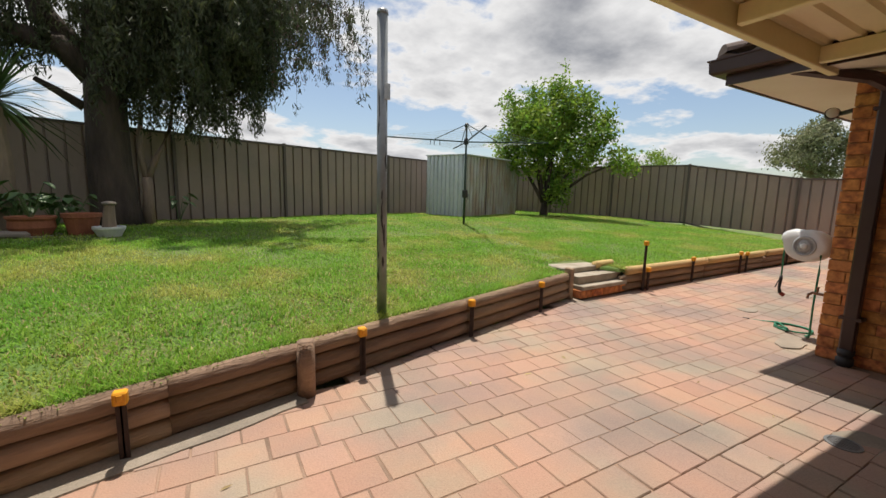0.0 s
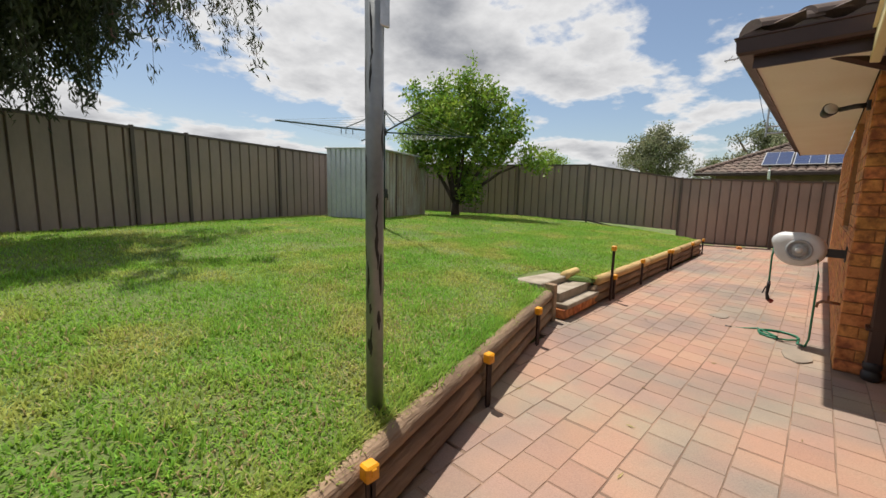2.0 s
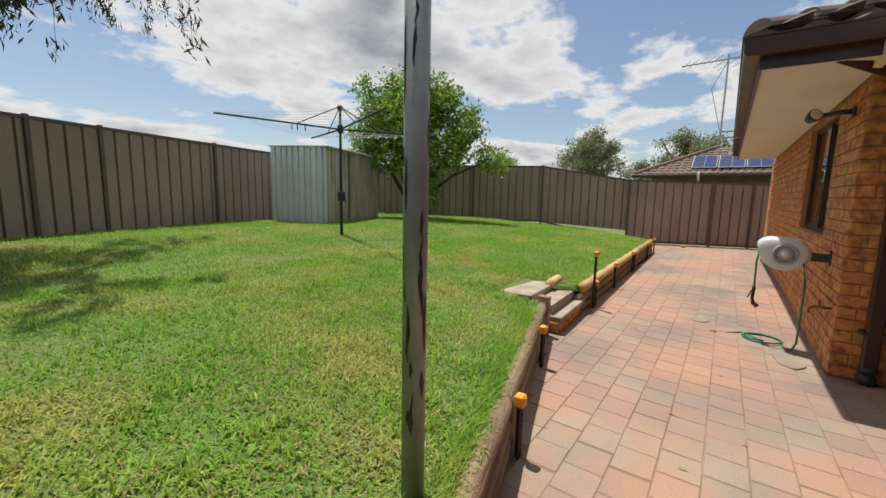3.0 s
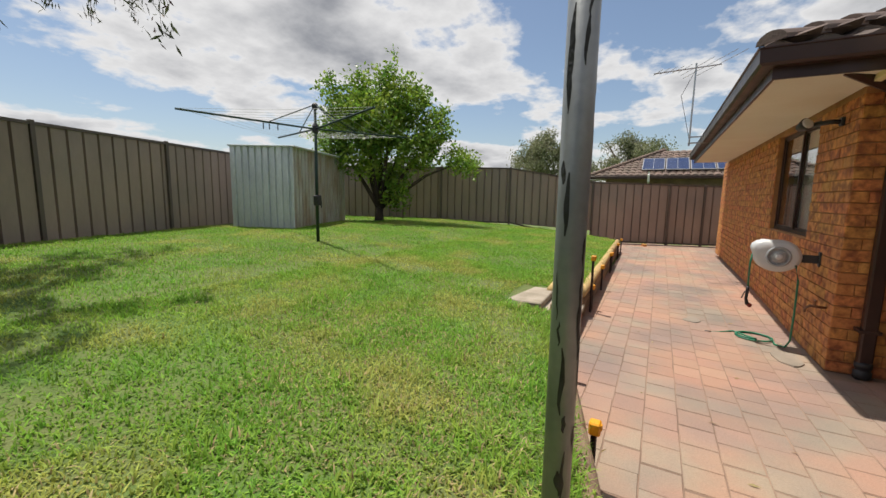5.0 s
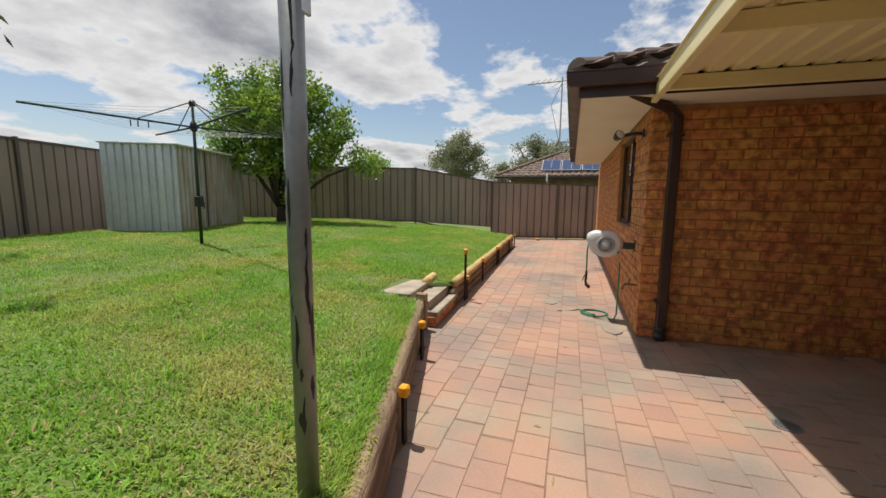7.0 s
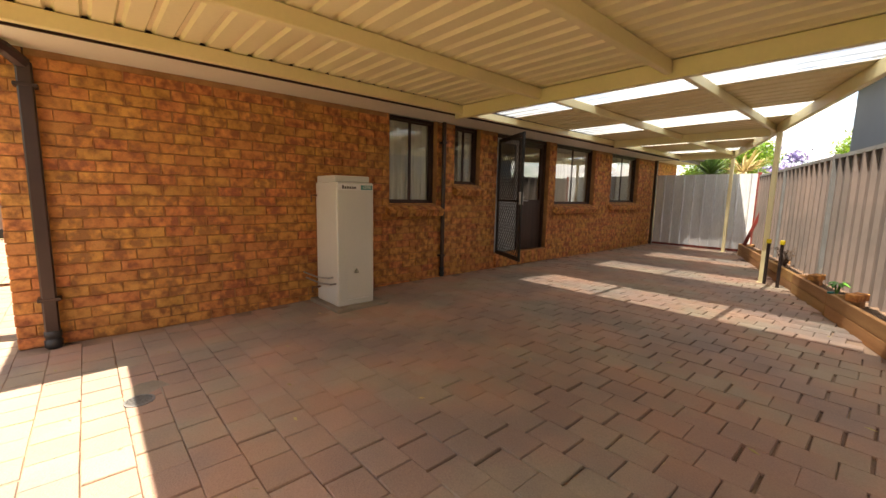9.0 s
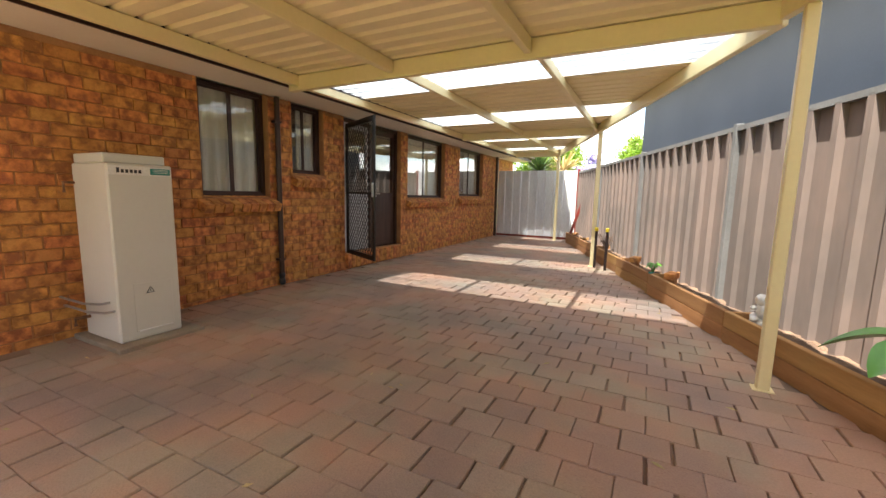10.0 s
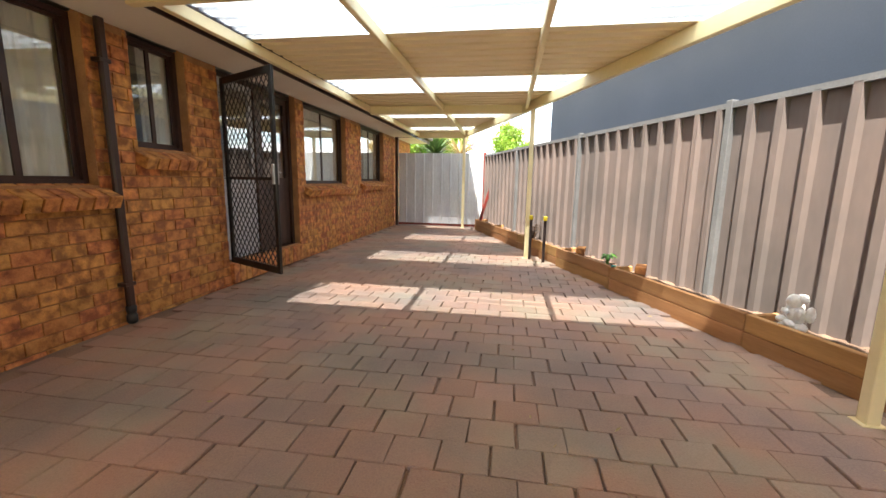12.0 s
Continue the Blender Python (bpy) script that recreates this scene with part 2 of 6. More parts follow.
M_TERRA = mat("terracotta", (0.36, 0.13, 0.065), (0.27, 0.095, 0.05), 0.85, scale=5, fine=50, bump=0.2)
M_STONEW = mat("white_statue", (0.80, 0.79, 0.77), (0.70, 0.69, 0.66), 0.7, scale=8, fine=60, bump=0.2)
M_GREYB = mat("grey_cladding", (0.085, 0.10, 0.125), (0.075, 0.09, 0.112), 0.8, scale=0.6, fine=60, bump=0.1, coord="World", grain=0.08)
M_LINEM = mat("line_dark_green", (0.018, 0.045, 0.032), (0.014, 0.034, 0.024), 0.45, 0.3, scale=10, bump=0.05)
M_WIRE = mat("wire", (0.35, 0.36, 0.38), (0.28, 0.29, 0.3), 0.5, 0.3, scale=10, bump=0)
M_ALU = mat("aluminium", (0.50, 0.51, 0.52), (0.42, 0.43, 0.44), 0.4, 0.8, scale=10, bump=0.02)
M_SOLAR = mat("solar_cell", (0.02, 0.035, 0.10), (0.025, 0.045, 0.12), 0.15, scale=2, bump=0)
M_CURT = mat("curtain", (0.80, 0.78, 0.70), (0.74, 0.72, 0.64), 0.9, scale=3, fine=80, bump=0.1, grain=0.06)
M_INNER = mat("room_wall", (0.42, 0.41, 0.38), (0.38, 0.37, 0.34), 0.9, scale=1, bump=0.05)
M_TEAL = mat("label_teal", (0.02, 0.22, 0.20), (0.025, 0.26, 0.24), 0.5, scale=10, bump=0)
M_WHITE = mat("label_white", (0.75, 0.76, 0.76), (0.7, 0.71, 0.71), 0.5, scale=10, bump=0)
M_INK = mat("print_dark", (0.03, 0.035, 0.04), (0.02, 0.02, 0.03), 0.6, scale=10, bump=0)
M_WARN = mat("warning_yellow", (0.65, 0.52, 0.08), (0.6, 0.48, 0.07), 0.5, scale=10, bump=0)


def glass(name, tint):
    """A thin pane: clear, with a gloss that grows at a slant."""
    m = bpy.data.materials.new(name)
    m.use_nodes = True
    n, l = m.node_tree.nodes, m.node_tree.links
    n.remove(n["Principled BSDF"])
    tr, gl, fr, mx = n.new("ShaderNodeBsdfTransparent"), n.new("ShaderNodeBsdfGlossy"), n.new("ShaderNodeLayerWeight"), n.new("ShaderNodeMixShader")
    tr.inputs[0].default_value = (*tint, 1)
    gl.inputs["Roughness"].default_value = 0.0
    fr.inputs["Blend"].default_value = 0.22
    l.new(fr.outputs["Facing"], mx.inputs[0]); l.new(tr.outputs[0], mx.inputs[1]); l.new(gl.outputs[0], mx.inputs[2]); l.new(mx.outputs[0], n["Material Output"].inputs[0])
    return m


M_GLASS = glass("window_glass", (0.95, 0.97, 0.97))


def poly_sheet(name):
    """Clear ribbed plastic: lets most light through, scatters a little."""
    m = bpy.data.materials.new(name)
    m.use_nodes = True
    n, l = m.node_tree.nodes, m.node_tree.links
    o = n["Material Output"]
    n.remove(n["Principled BSDF"])
    tr, tl, gl = n.new("ShaderNodeBsdfTransparent"), n.new("ShaderNodeBsdfTranslucent"), n.new("ShaderNodeBsdfGlossy")
    tr.inputs[0].default_value = (0.78, 0.82, 0.86, 1)
    tl.inputs[0].default_value = (0.44, 0.47, 0.50, 1)
    gl.inputs["Roughness"].default_value = 0.15
    g = n.new("ShaderNodeNewGeometry")
    mp = n.new("ShaderNodeMapping"); mp.inputs["Scale"].default_value = (0.4, 14, 1)
    ns = n.new("ShaderNodeTexNoise"); ns.inputs["Scale"].default_value = 1.0
    l.new(g.outputs["Position"], mp.inputs[0]); l.new(mp.outputs[0], ns.inputs["Vector"])
    r = n.new("ShaderNodeMapRange"); r.inputs["To Min"].default_value, r.inputs["To Max"].default_value = 0.0, 0.75
    l.new(ns.outputs["Fac"], r.inputs["Value"])
    a, c = n.new("ShaderNodeMixShader"), n.new("ShaderNodeMixShader")
    l.new(r.outputs[0], a.inputs[0]); l.new(tr.outputs[0], a.inputs[1]); l.new(tl.outputs[0], a.inputs[2])
    c.inputs[0].default_value = 0.08
    l.new(a.outputs[0], c.inputs[1]); l.new(gl.outputs[0], c.inputs[2]); l.new(c.outputs[0], o.inputs[0])
    return m


M_POLY = poly_sheet("clear_sheet")


# ---- mesh helpers ----
def part(name, bm, material, parent=None, label="", smooth=False):
    me = bpy.data.meshes.new(name)
    bm.to_mesh(me)
    bm.free()
    me.materials.append(material)
    if smooth:
        me.shade_smooth()
    ob = new(name, me)
    ob.parent = parent
    if label:
        ob["label"] = label
    return ob


def raw(name, verts, faces, material, parent=None, label=""):
    me = bpy.data.meshes.new(name)
    me.from_pydata(verts, [], faces)
    me.materials.append(material)
    ob = new(name, me)
    ob.parent = parent
    if label:
        ob["label"] = label
    return ob


def thing(name, at, label, category, group="", kind="", rz=0):
    e = new(name)
    e.matrix_basis = pose(*at, 0, 0, rz)
    e.empty_display_size = 0.1
    return tagged(e, label, category, group, kind)


def box(x0, x1, y0, y1, z0, z1, bevel=0.0, m=None, bm=None):
    own = bm is None
    bm = bm or bmesh.new()
    r = bmesh.ops.create_cube(bm, size=1.0, matrix=(m or Matrix()) @ Matrix.Translation(((x0 + x1) / 2, (y0 + y1) / 2, (z0 + z1) / 2)) @ Matrix.Diagonal((x1 - x0, y1 - y0, z1 - z0, 1)))
    if bevel:
        es = list({e for v in r["verts"] for e in v.link_edges})
        bmesh.ops.bevel(bm, geom=es, offset=bevel, segments=1, affect="EDGES")
    return bm


def tube(points, radii, sides=8, bm=None, cap=True):
    """A round bar along points, with a radius at each."""
    bm = bm or bmesh.new()
    pts = [Vector(p) for p in points]
    if not hasattr(radii, "__len__"):
        radii = [radii] * len(pts)
    rings = []
    up = Vector((0, 0, 1))
    for k, p in enumerate(pts):
        d = (pts[min(k + 1, len(pts) - 1)] - pts[max(k - 1, 0)]).normalized()
        a = d.cross(up if abs(d.z) < 0.95 else Vector((1, 0, 0))).normalized()
        b = d.cross(a)
        rings.append([bm.verts.new(p + radii[k] * (math.cos(2 * math.pi * q / sides) * a + math.sin(2 * math.pi * q / sides) * b)) for q in range(sides)])
    for r, s in zip(rings, rings[1:]):
        for q in range(sides):
            bm.faces.new((r[q], r[(q + 1) % sides], s[(q + 1) % sides], s[q]))
    if cap:
        bm.faces.new(rings[0][::-1]); bm.faces.new(rings[-1])
    bmesh.ops.recalc_face_normals(bm, faces=bm.faces)
    return bm


def lathe(profile, sides=24, bm=None, m=None):
    bm = bm or bmesh.new()
    rings = [[bm.verts.new((m or Matrix()) @ Vector((max(r, 0.0004) * math.cos(2 * math.pi * q / sides), max(r, 0.0004) * math.sin(2 * math.pi * q / sides), z))) for q in range(sides)] for r, z in profile]
    for r, s in zip(rings, rings[1:]):
        for q in range(sides):
            bm.faces.new((r[q], r[(q + 1) % sides], s[(q + 1) % sides], s[q]))
    bm.faces.new(rings[0][::-1]); bm.faces.new(rings[-1])
    bmesh.ops.recalc_face_normals(bm, faces=bm.faces)
    return bm


def ball(bm, c, r, sx=1, sy=1, sz=1, seg=12, m=None):
    bmesh.ops.create_uvsphere(bm, u_segments=seg, v_segments=seg // 2 + 2, radius=r, matrix=Matrix.Translation(c) @ (m or Matrix()) @ Matrix.Diagonal((sx, sy, sz, 1)))
    return bm


def smooth01(x):
    x = min(max(x, 0.0), 1.0)
    return x * x * (3 - 2 * x)


# ---- the lie of the land ----
HX, HY = 5.05, 1.75                       # the house's outer corner
FENCE_W = ((-0.09, -4.27), -0.367)        # a point on the side fence, and its run in x for each metre of y


def west_x(y):
    return FENCE_W[0][0] + FENCE_W[1] * (y - FENCE_W[0][1])


def east_x(y):
    return 13.30 - 0.32 * (y - 7.68)


def back_y(x):
    return 10.45 + 0.335 * (x + 0.42)


def wall_y(x):
    """The line of the retaining wall's face."""
    if x < 4.2:
        return 2.80 + 0.283 * x
    if x < 5.2:
        return 3.989 - 0.072 * (x - 4.2)
    if x < 12.05:
        return 3.917 + 0.0235 * (x - 5.2)
    return 4.078 + 0.95 * (x - 12.05)


def floor_z(x, y):
    return -0.10 * math.exp(-((x - 5.0) ** 2 / 5.0 + (y - 1.9) ** 2 / (8.0 if y < 1.9 else 2.5)))


def lawn_z(x, y):
    d = y - wall_y(x)
    return 0.335 + 0.27 * smooth01(d / 6.0) + 0.05 * smooth01(d / 1.2) + 0.02 * noise.noise((x * 0.5, y * 0.5, 1.0))


# ---- the ground and the paving ----
def ground():
    xs = sorted(set([-900, -300, -80, -30, -14] + [k * 0.25 for k in range(-28, 62)] + [17, 25, 60, 200, 900]))
    ys = sorted(set([-900, -300, -80, -30, -16] + [k * 0.25 for k in range(-60, 64)] + [18, 25, 60, 200, 900]))
    verts, faces = [], []
    for y in ys:
        for x in xs:
            z = -0.09
            if -20 < y < 8 and x < 20:
                z = floor_z(x, y) - 0.07
            verts.append((x, y, z))
    n = len(xs)
    for j in range(len(ys) - 1):
        for i in range(n - 1):
            faces.append((j * n + i, j * n + i + 1, (j + 1) * n + i + 1, (j + 1) * n + i))
    g = raw("ground", verts, faces, M_DIRT)
    tagged(g, "bare brown earth round and under the yard", "ground", kind="structure")
    return g


ground()


def lawn():
    verts, faces = [], []
    nx, ny = 150, 60
    for i in range(nx + 1):
        x = -5.6 + 20.2 * i / nx
        y0, y1 = wall_y(x) + 0.07, back_y(x) + 0.1
        if 4.22 < x < 5.12:
            y0 += 0.30
        for j in range(ny + 1):
            f = (j / ny) ** 1.4
            y = y0 + (y1 - y0) * f
            drop = 0.05 if j == 0 else 0.0
            verts.append((x, y, lawn_z(x, y) - 0.015 - drop))
    for i in range(nx):
        for j in range(ny):
            xm, ym = verts[i * (ny + 1) + j][:2]
            if xm > east_x(ym) + 0.3 or xm < west_x(ym) - 0.4:
                continue
            faces.append((i * (ny + 1) + j, (i + 1) * (ny + 1) + j, (i + 1) * (ny + 1) + j + 1, i * (ny + 1) + j + 1))
    ob = raw("lawn", verts, faces, M_DIRT)
    ob.data.shade_smooth()
    return tagged(ob, "patchy green lawn with dry straw patches and bare earth", "lawn", kind="structure")


lawn()


def bed():
    """The sand bed that shows in the joints between the pavers."""
    verts, faces = [], []
    n = 0
    for i in range(-14, 62):
        for j in range(-56, 26):
            x, y = i * 0.25, j * 0.25
            xm, ym = x + 0.125, y + 0.125
            if ym > wall_y(xm) + 0.02 or xm < west_x(ym) - 0.3 or xm > east_x(ym) + 0.2:
                continue
            for dx, dy in ((0, 0), (0.25, 0), (0.25, 0.25), (0, 0.25)):
                verts.append((x + dx, y + dy, floor_z(x + dx, y + dy) - (0.020 - 0.0160 * smooth01((y + dy - 0.9) / 0.8))))
            faces.append((n, n + 1, n + 2, n + 3))
            n += 4
    return raw("floor", verts, faces, M_SAND)


FLOOR = tagged(bed(), "reddish concrete pavers laid in bond over the yard", "paving", kind="structure")


# ---- brick walls ----
WALL_TOP = 2.44
openings_w = [(-2.95, -2.06, 1.16, 2.46), (-3.93, -3.33, 1.48, 2.46), (-6.02, -4.38, 0.25, 2.46), (-7.92, -6.27, 1.15, 2.46), (-10.35, -8.75, 1.20, 2.46)]
openings_n = [(6.08, 7.82, 1.05, 2.36)]


def wall_core(name, along, at, a0, a1, depth, openings, label):
    """The mortar body of a wall, set back from the brick faces, cut by its openings. along: 'y' faces -x, 'x' faces +y."""
    bm = bmesh.new()
    cuts = sorted({a0, a1} | {v for o in openings for v in o[:2]})
    for c0, c1 in zip(cuts, cuts[1:]):
        mid = (c0 + c1) / 2
        gap = [o for o in openings if o[0] < mid < o[1]]
        spans = [(-0.2, WALL_TOP)]
        if gap:
            spans = [(-0.2, gap[0][2])] + ([(gap[0][3], WALL_TOP)] if gap[0][3] < WALL_TOP else [])
        for z0, z1 in spans:
            if along == "y":
                box(at + 0.012, at + depth, c0, c1, z0, z1, bm=bm)
            else:
                box(c0, c1, at - depth, at - 0.012, z0, z1, bm=bm)
    return tagged(part(name, bm, M_MORTAR), label, "wall", kind="structure")


W_WALL = wall_core("wall_west", "y", HX, -13.2, HY - 0.232, 0.22, openings_w, "mottled orange-brown brick wall beside the covered patio")
N_WALL = wall_core("wall_north", "x", HY, HX + 0.012, 13.6, 0.22, openings_n, "orange-brown brick wall along the garden path")
for nm, bx in (("wall_east", (13.4, 13.62, -13.2, HY - 0.25)), ("wall_south", (HX + 0.25, 13.4, -13.2, -13.0))):
    tagged(part(nm, box(*bx, -0.2, WALL_TOP), M_MORTAR), "plain brick wall on the far side of the house", "wall", kind="structure")
tagged(part("ceiling", box(HX + 0.2, 13.4, -13, HY - 0.2, 2.56, 2.6), M_INNER), "plain painted ceiling inside the rooms", "ceiling", kind="structure")
tagged(part("floor_inside", box(HX + 0.22, 13.4, -13, HY - 0.22, 0.16, 0.2), M_INNER), "plain floor inside the rooms", "floor", kind="structure")
tagged(part("wall_inside", box(7.9, 8.0, -13, HY - 0.2, 0.2, 2.56), M_INNER), "plain pale wall inside the rooms", "wall", kind="structure")

# ---- soffit, fascia, gutter, roof of the house ----
EX, EY = 4.45, 2.48                       # the eaves' edges
roof = thing("house_roof", (HX, HY, WALL_TOP), "hipped roof of brown concrete tiles with dark brown gutters", "roof", kind="structure")


def world_part(name, bm, material, parent, label="", smooth=False):
    bmesh.ops.transform(bm, matrix=parent.matrix_basis.inverted(), verts=bm.verts)
    return part(name, bm, material, parent, label, smooth)


bm = box(EX, HX, -13.3, EY, 2.425, 2.44)
box(HX, 13.0, HY, EY, 2.425, 2.44, bm=bm)
world_part("soffit", bm, M_SOFFIT, roof, "cream-white painted eaves lining")
bm = box(EX - 0.02, EX, -13.3, EY + 0.02, 2.41, 2.60); box(EX, 13.0, EY, EY + 0.02, 2.41, 2.60, bm=bm)
world_part("fascia", bm, M_BROWN, roof)


def gutter(p0, p1, out):
    """A square gutter with a rolled lip, along p0-p1, out the way that it faces."""
    bm = bmesh.new()
    prof = [(0, 0.0), (0.085, 0.0), (0.105, 0.02), (0.112, 0.12), (0.125, 0.125), (0.125, 0.135), (0.10, 0.135), (0.095, 0.03), (0.012, 0.015), (0.012, 0.12), (0, 0.12)]
    a, b, o = Vector(p0), Vector(p1), Vector(out)
    rings = []
    for p, mit in ((a, 1), (b, 0)):
        d = (b - a).normalized()
        rings.append([bm.verts.new(p + o * u + Vector((0, 0, h)) - (d * u if mit else Vector())) for u, h in prof])
    k = len(prof)
    for q in range(k):
        bm.faces.new((rings[0][q], rings[0][(q + 1) % k], rings[1][(q + 1) % k], rings[1][q]))
    bmesh.ops.recalc_face_normals(bm, faces=bm.faces)
    return bm


world_part("gutter", gutter((EX - 0.02, EY + 0.02, 2.50), (EX - 0.02, -13.3, 2.50), (-1, 0, 0)), M_BROWN, roof, "dark brown square gutter")
world_part("gutter", gutter((EX - 0.02, EY + 0.02, 2.50), (13.0, EY + 0.02, 2.50), (0, 1, 0)), M_BROWN, roof, "dark brown square gutter")

PITCH = math.tan(radians(21))


def tile_slope(origin, along, up, rows, length, hip, pitch_run=0.32, w=0.30, zs=2.68, steps=6, far=False):
    """Rows of waved tiles; each row starts further in along the hip."""
    verts, faces = [], []
    o, a, u = Vector(origin), Vector(along), Vector(up)
    for r in range(rows):
        s0 = hip * r * pitch_run
        k = int((length - s0 - (hip * r * pitch_run if far else 0)) / w)
        for c in range(k):
            base = len(verts)
            lift = random.uniform(-0.004, 0.006)
            for e, (run, dz) in enumerate(((r * pitch_run, 0.035), ((r + 1.12) * pitch_run, 0.0), (r * pitch_run, -0.005))):
                for q in range(steps + 1):
                    f = q / steps
                    wave = 0.028 * math.sin(2 * math.pi * f) if e < 2 else 0.028 * math.sin(2 * math.pi * f)
                    verts.append(tuple(o + a * (s0 + (c + f * 0.985) * w) + u * run + Vector((0, 0, run * PITCH + dz + wave + lift))))
            for e0, e1 in ((0, 1), (2, 0)):
                for q in range(steps):
                    faces.append((base + e0 * (steps + 1) + q, base + e0 * (steps + 1) + q + 1, base + e1 * (steps + 1) + q + 1, base + e1 * (steps + 1) + q))
    return verts, faces


def add_tiles(name, parent, spec, material, label=""):
    v, f = tile_slope(**spec)
    off = parent.matrix_basis.translation
    ob = raw(name, [(x - off.x, y - off.y, z - off.z) for x, y, z in v], f, material, parent, label)
    ob["kind"] = "stuff"
    return ob


add_tiles("tiles", roof, dict(origin=(EX - 0.09, EY + 0.09, 2.62), along=(0, -1, 0), up=(1, 0, 0), rows=13, length=15.8, hip=1.0), M_TILE, "waved brown concrete roof tiles")
add_tiles("tiles", roof, dict(origin=(EX - 0.09, EY + 0.09, 2.62), along=(1, 0, 0), up=(0, -1, 0), rows=13, length=8.6, hip=1.0), M_TILE, "waved brown concrete roof tiles")
bm = bmesh.new()
vs = [bm.verts.new(p) for p in ((EX - 0.06, EY + 0.06, 2.59), (13, EY + 0.06, 2.59), (13, EY - 4.3, 2.59 + 4.3 * PITCH), (EX + 4.3, EY - 4.3, 2.59 + 4.3 * PITCH), (EX + 4.3, -13.3, 2.59 + 4.3 * PITCH), (EX - 0.06, -13.3, 2.59))]
bm.faces.new((vs[0], vs[3], vs[2], vs[1])); bm.faces.new((vs[0], vs[5], vs[4], vs[3]))
world_part("roof_deck", bm, M_TILE, roof)
for k in range(14):
    t0, t1 = k * 0.30, k * 0.30 + 0.36
    bm = bmesh.new()
    rows_ = []
    for t, rr in ((t0, 0.12), (t1, 0.10)):
        c = Vector((EX - 0.06 + t, EY + 0.06 - t, 2.655 + t * PITCH + (0.03 if t == t0 else 0.0)))
        side = Vector((0.707, 0.707, 0))
        rows_.append([bm.verts.new(c + side * rr * math.cos(math.pi * q / 8) + Vector((0, 0, rr * 0.75 * math.sin(math.pi * q / 8)))) for q in range(9)])
    for q in range(8):
        bm.faces.new((rows_[0][q], rows_[1][q], rows_[1][q + 1], rows_[0][q + 1]))
    bm.faces.new(rows_[0])
    world_part("hip_tile", bm, M_TILE, roof)

# ---- windows ----
def slider(name, along, at, a0, a1, z0, z1, label, curtain=True, recess=0.10, panes=2):
    """An aluminium sliding window set back in its opening, with two panes and a curtain behind."""
    c = (a0 + a1) / 2
    at_ = (at + recess, c, z0) if along == "y" else (c, at - recess, z0)
    w = thing(name, at_, label, "window", kind="structure", rz=(-90 if along == "y" else 180))
    h, half, d = z1 - z0, (a1 - a0) / 2, 0.05
    # local: x along the wall, +y towards the house's inside after the turn
    fr = bmesh.new()
    f = 0.042
    box(-half, half, 0, 0.06, 0, f, bm=fr); box(-half, half, 0, 0.06, h - f, h, bm=fr)
    box(-half, -half + f, 0, 0.06, f, h - f, bm=fr); box(half - f, half, 0, 0.06, f, h - f, bm=fr)
    part("window_frame", fr, M_BROWN, w, "dark brown aluminium frame")
    step = (2 * half - 2 * f) / panes
    for k in range(panes):
        x0 = -half + f + k * step
        sash = bmesh.new()
        y = 0.012 if k % 2 == 0 else 0.034
        box(x0, x0 + 0.03, y, y + 0.02, f, h - f, bm=sash); box(x0 + step - 0.03, x0 + step + 0.005, y, y + 0.02, f, h - f, bm=sash)
        box(x0 + 0.03, x0 + step - 0.03, y, y + 0.02, f, f + 0.025, bm=sash); box(x0 + 0.03, x0 + step - 0.03, y, y + 0.02, h - f - 0.025, h - f, bm=sash)
        sh = part("sash", sash, M_BROWN, w)
        pane = part("pane", box(x0 + 0.028, x0 + step - 0.028, y + 0.008, y + 0.012, f + 0.02, h - f - 0.02), M_GLASS, w, "clear glass pane")
        pane.visible_shadow = False
    if curtain:
        verts, faces = [], []
        n = int((2 * half) / 0.02)
        for q in range(n + 1):
            x = -half + q * 2 * half / n
            y = 0.10 + 0.018 * math.sin(x * 48) + 0.01 * math.sin(x * 17)
            verts += [(x, y, 0.02), (x, y, h - 0.05)]
        for q in range(n):
            if curtain == "half" and -0.1 < (q / n) < 0.40:
                continue
            faces.append((2 * q, 2 * q + 2, 2 * q + 3, 2 * q + 1))
        cu = raw("curtain", verts, faces, M_CURT, w, "pale hanging curtain")
        md = cu.modifiers.new("thick", "SOLIDIFY"); md.thickness = 0.004
    return w


slider("window_1", "y", HX, -2.95, -2.06, 1.16, 2.43, "dark-framed sliding window with pale curtain beside the downpipe", True)
slider("window_2", "y", HX, -3.93, -3.33, 1.48, 2.43, "small dark-framed sliding window", "half")
slider("window_3", "y", HX, -7.92, -6.27, 1.15, 2.43, "wide dark-framed sliding window with pale curtain", True)
slider("window_4", "y", HX, -10.35, -8.75, 1.20, 2.43, "dark-framed sliding window near the side gate", "half")
slider("window_5", "x", HY, 6.08, 7.82, 1.05, 2.36, "dark-framed window over the garden path", "half", recess=0.06)

# sloping brick sills, brick by brick
def sill(name, y0, y1, z, drop=0.10, group="brick window sills"):
    s = thing(name, (HX, (y0 + y1) / 2, z), "sloping sill of orange bricks set on edge under a window", "window sill", group, "structure")
    n = max(int(round((y1 - y0) / 0.115)), 3)
    w = (y1 - y0) / n
    me = None
    for k in range(n):
        bm = box(-0.15, 0.10, -w / 2 + 0.005, w / 2 - 0.005, -0.105, 0.0, bevel=0.005, m=pose(0, 0, -0.015, 0, -24, 0))
        b = part("brick", bm, M_BRICK, s)
        b.location = (0, -(y1 - y0) / 2 + (k + 0.5) * w, 0)
    return s


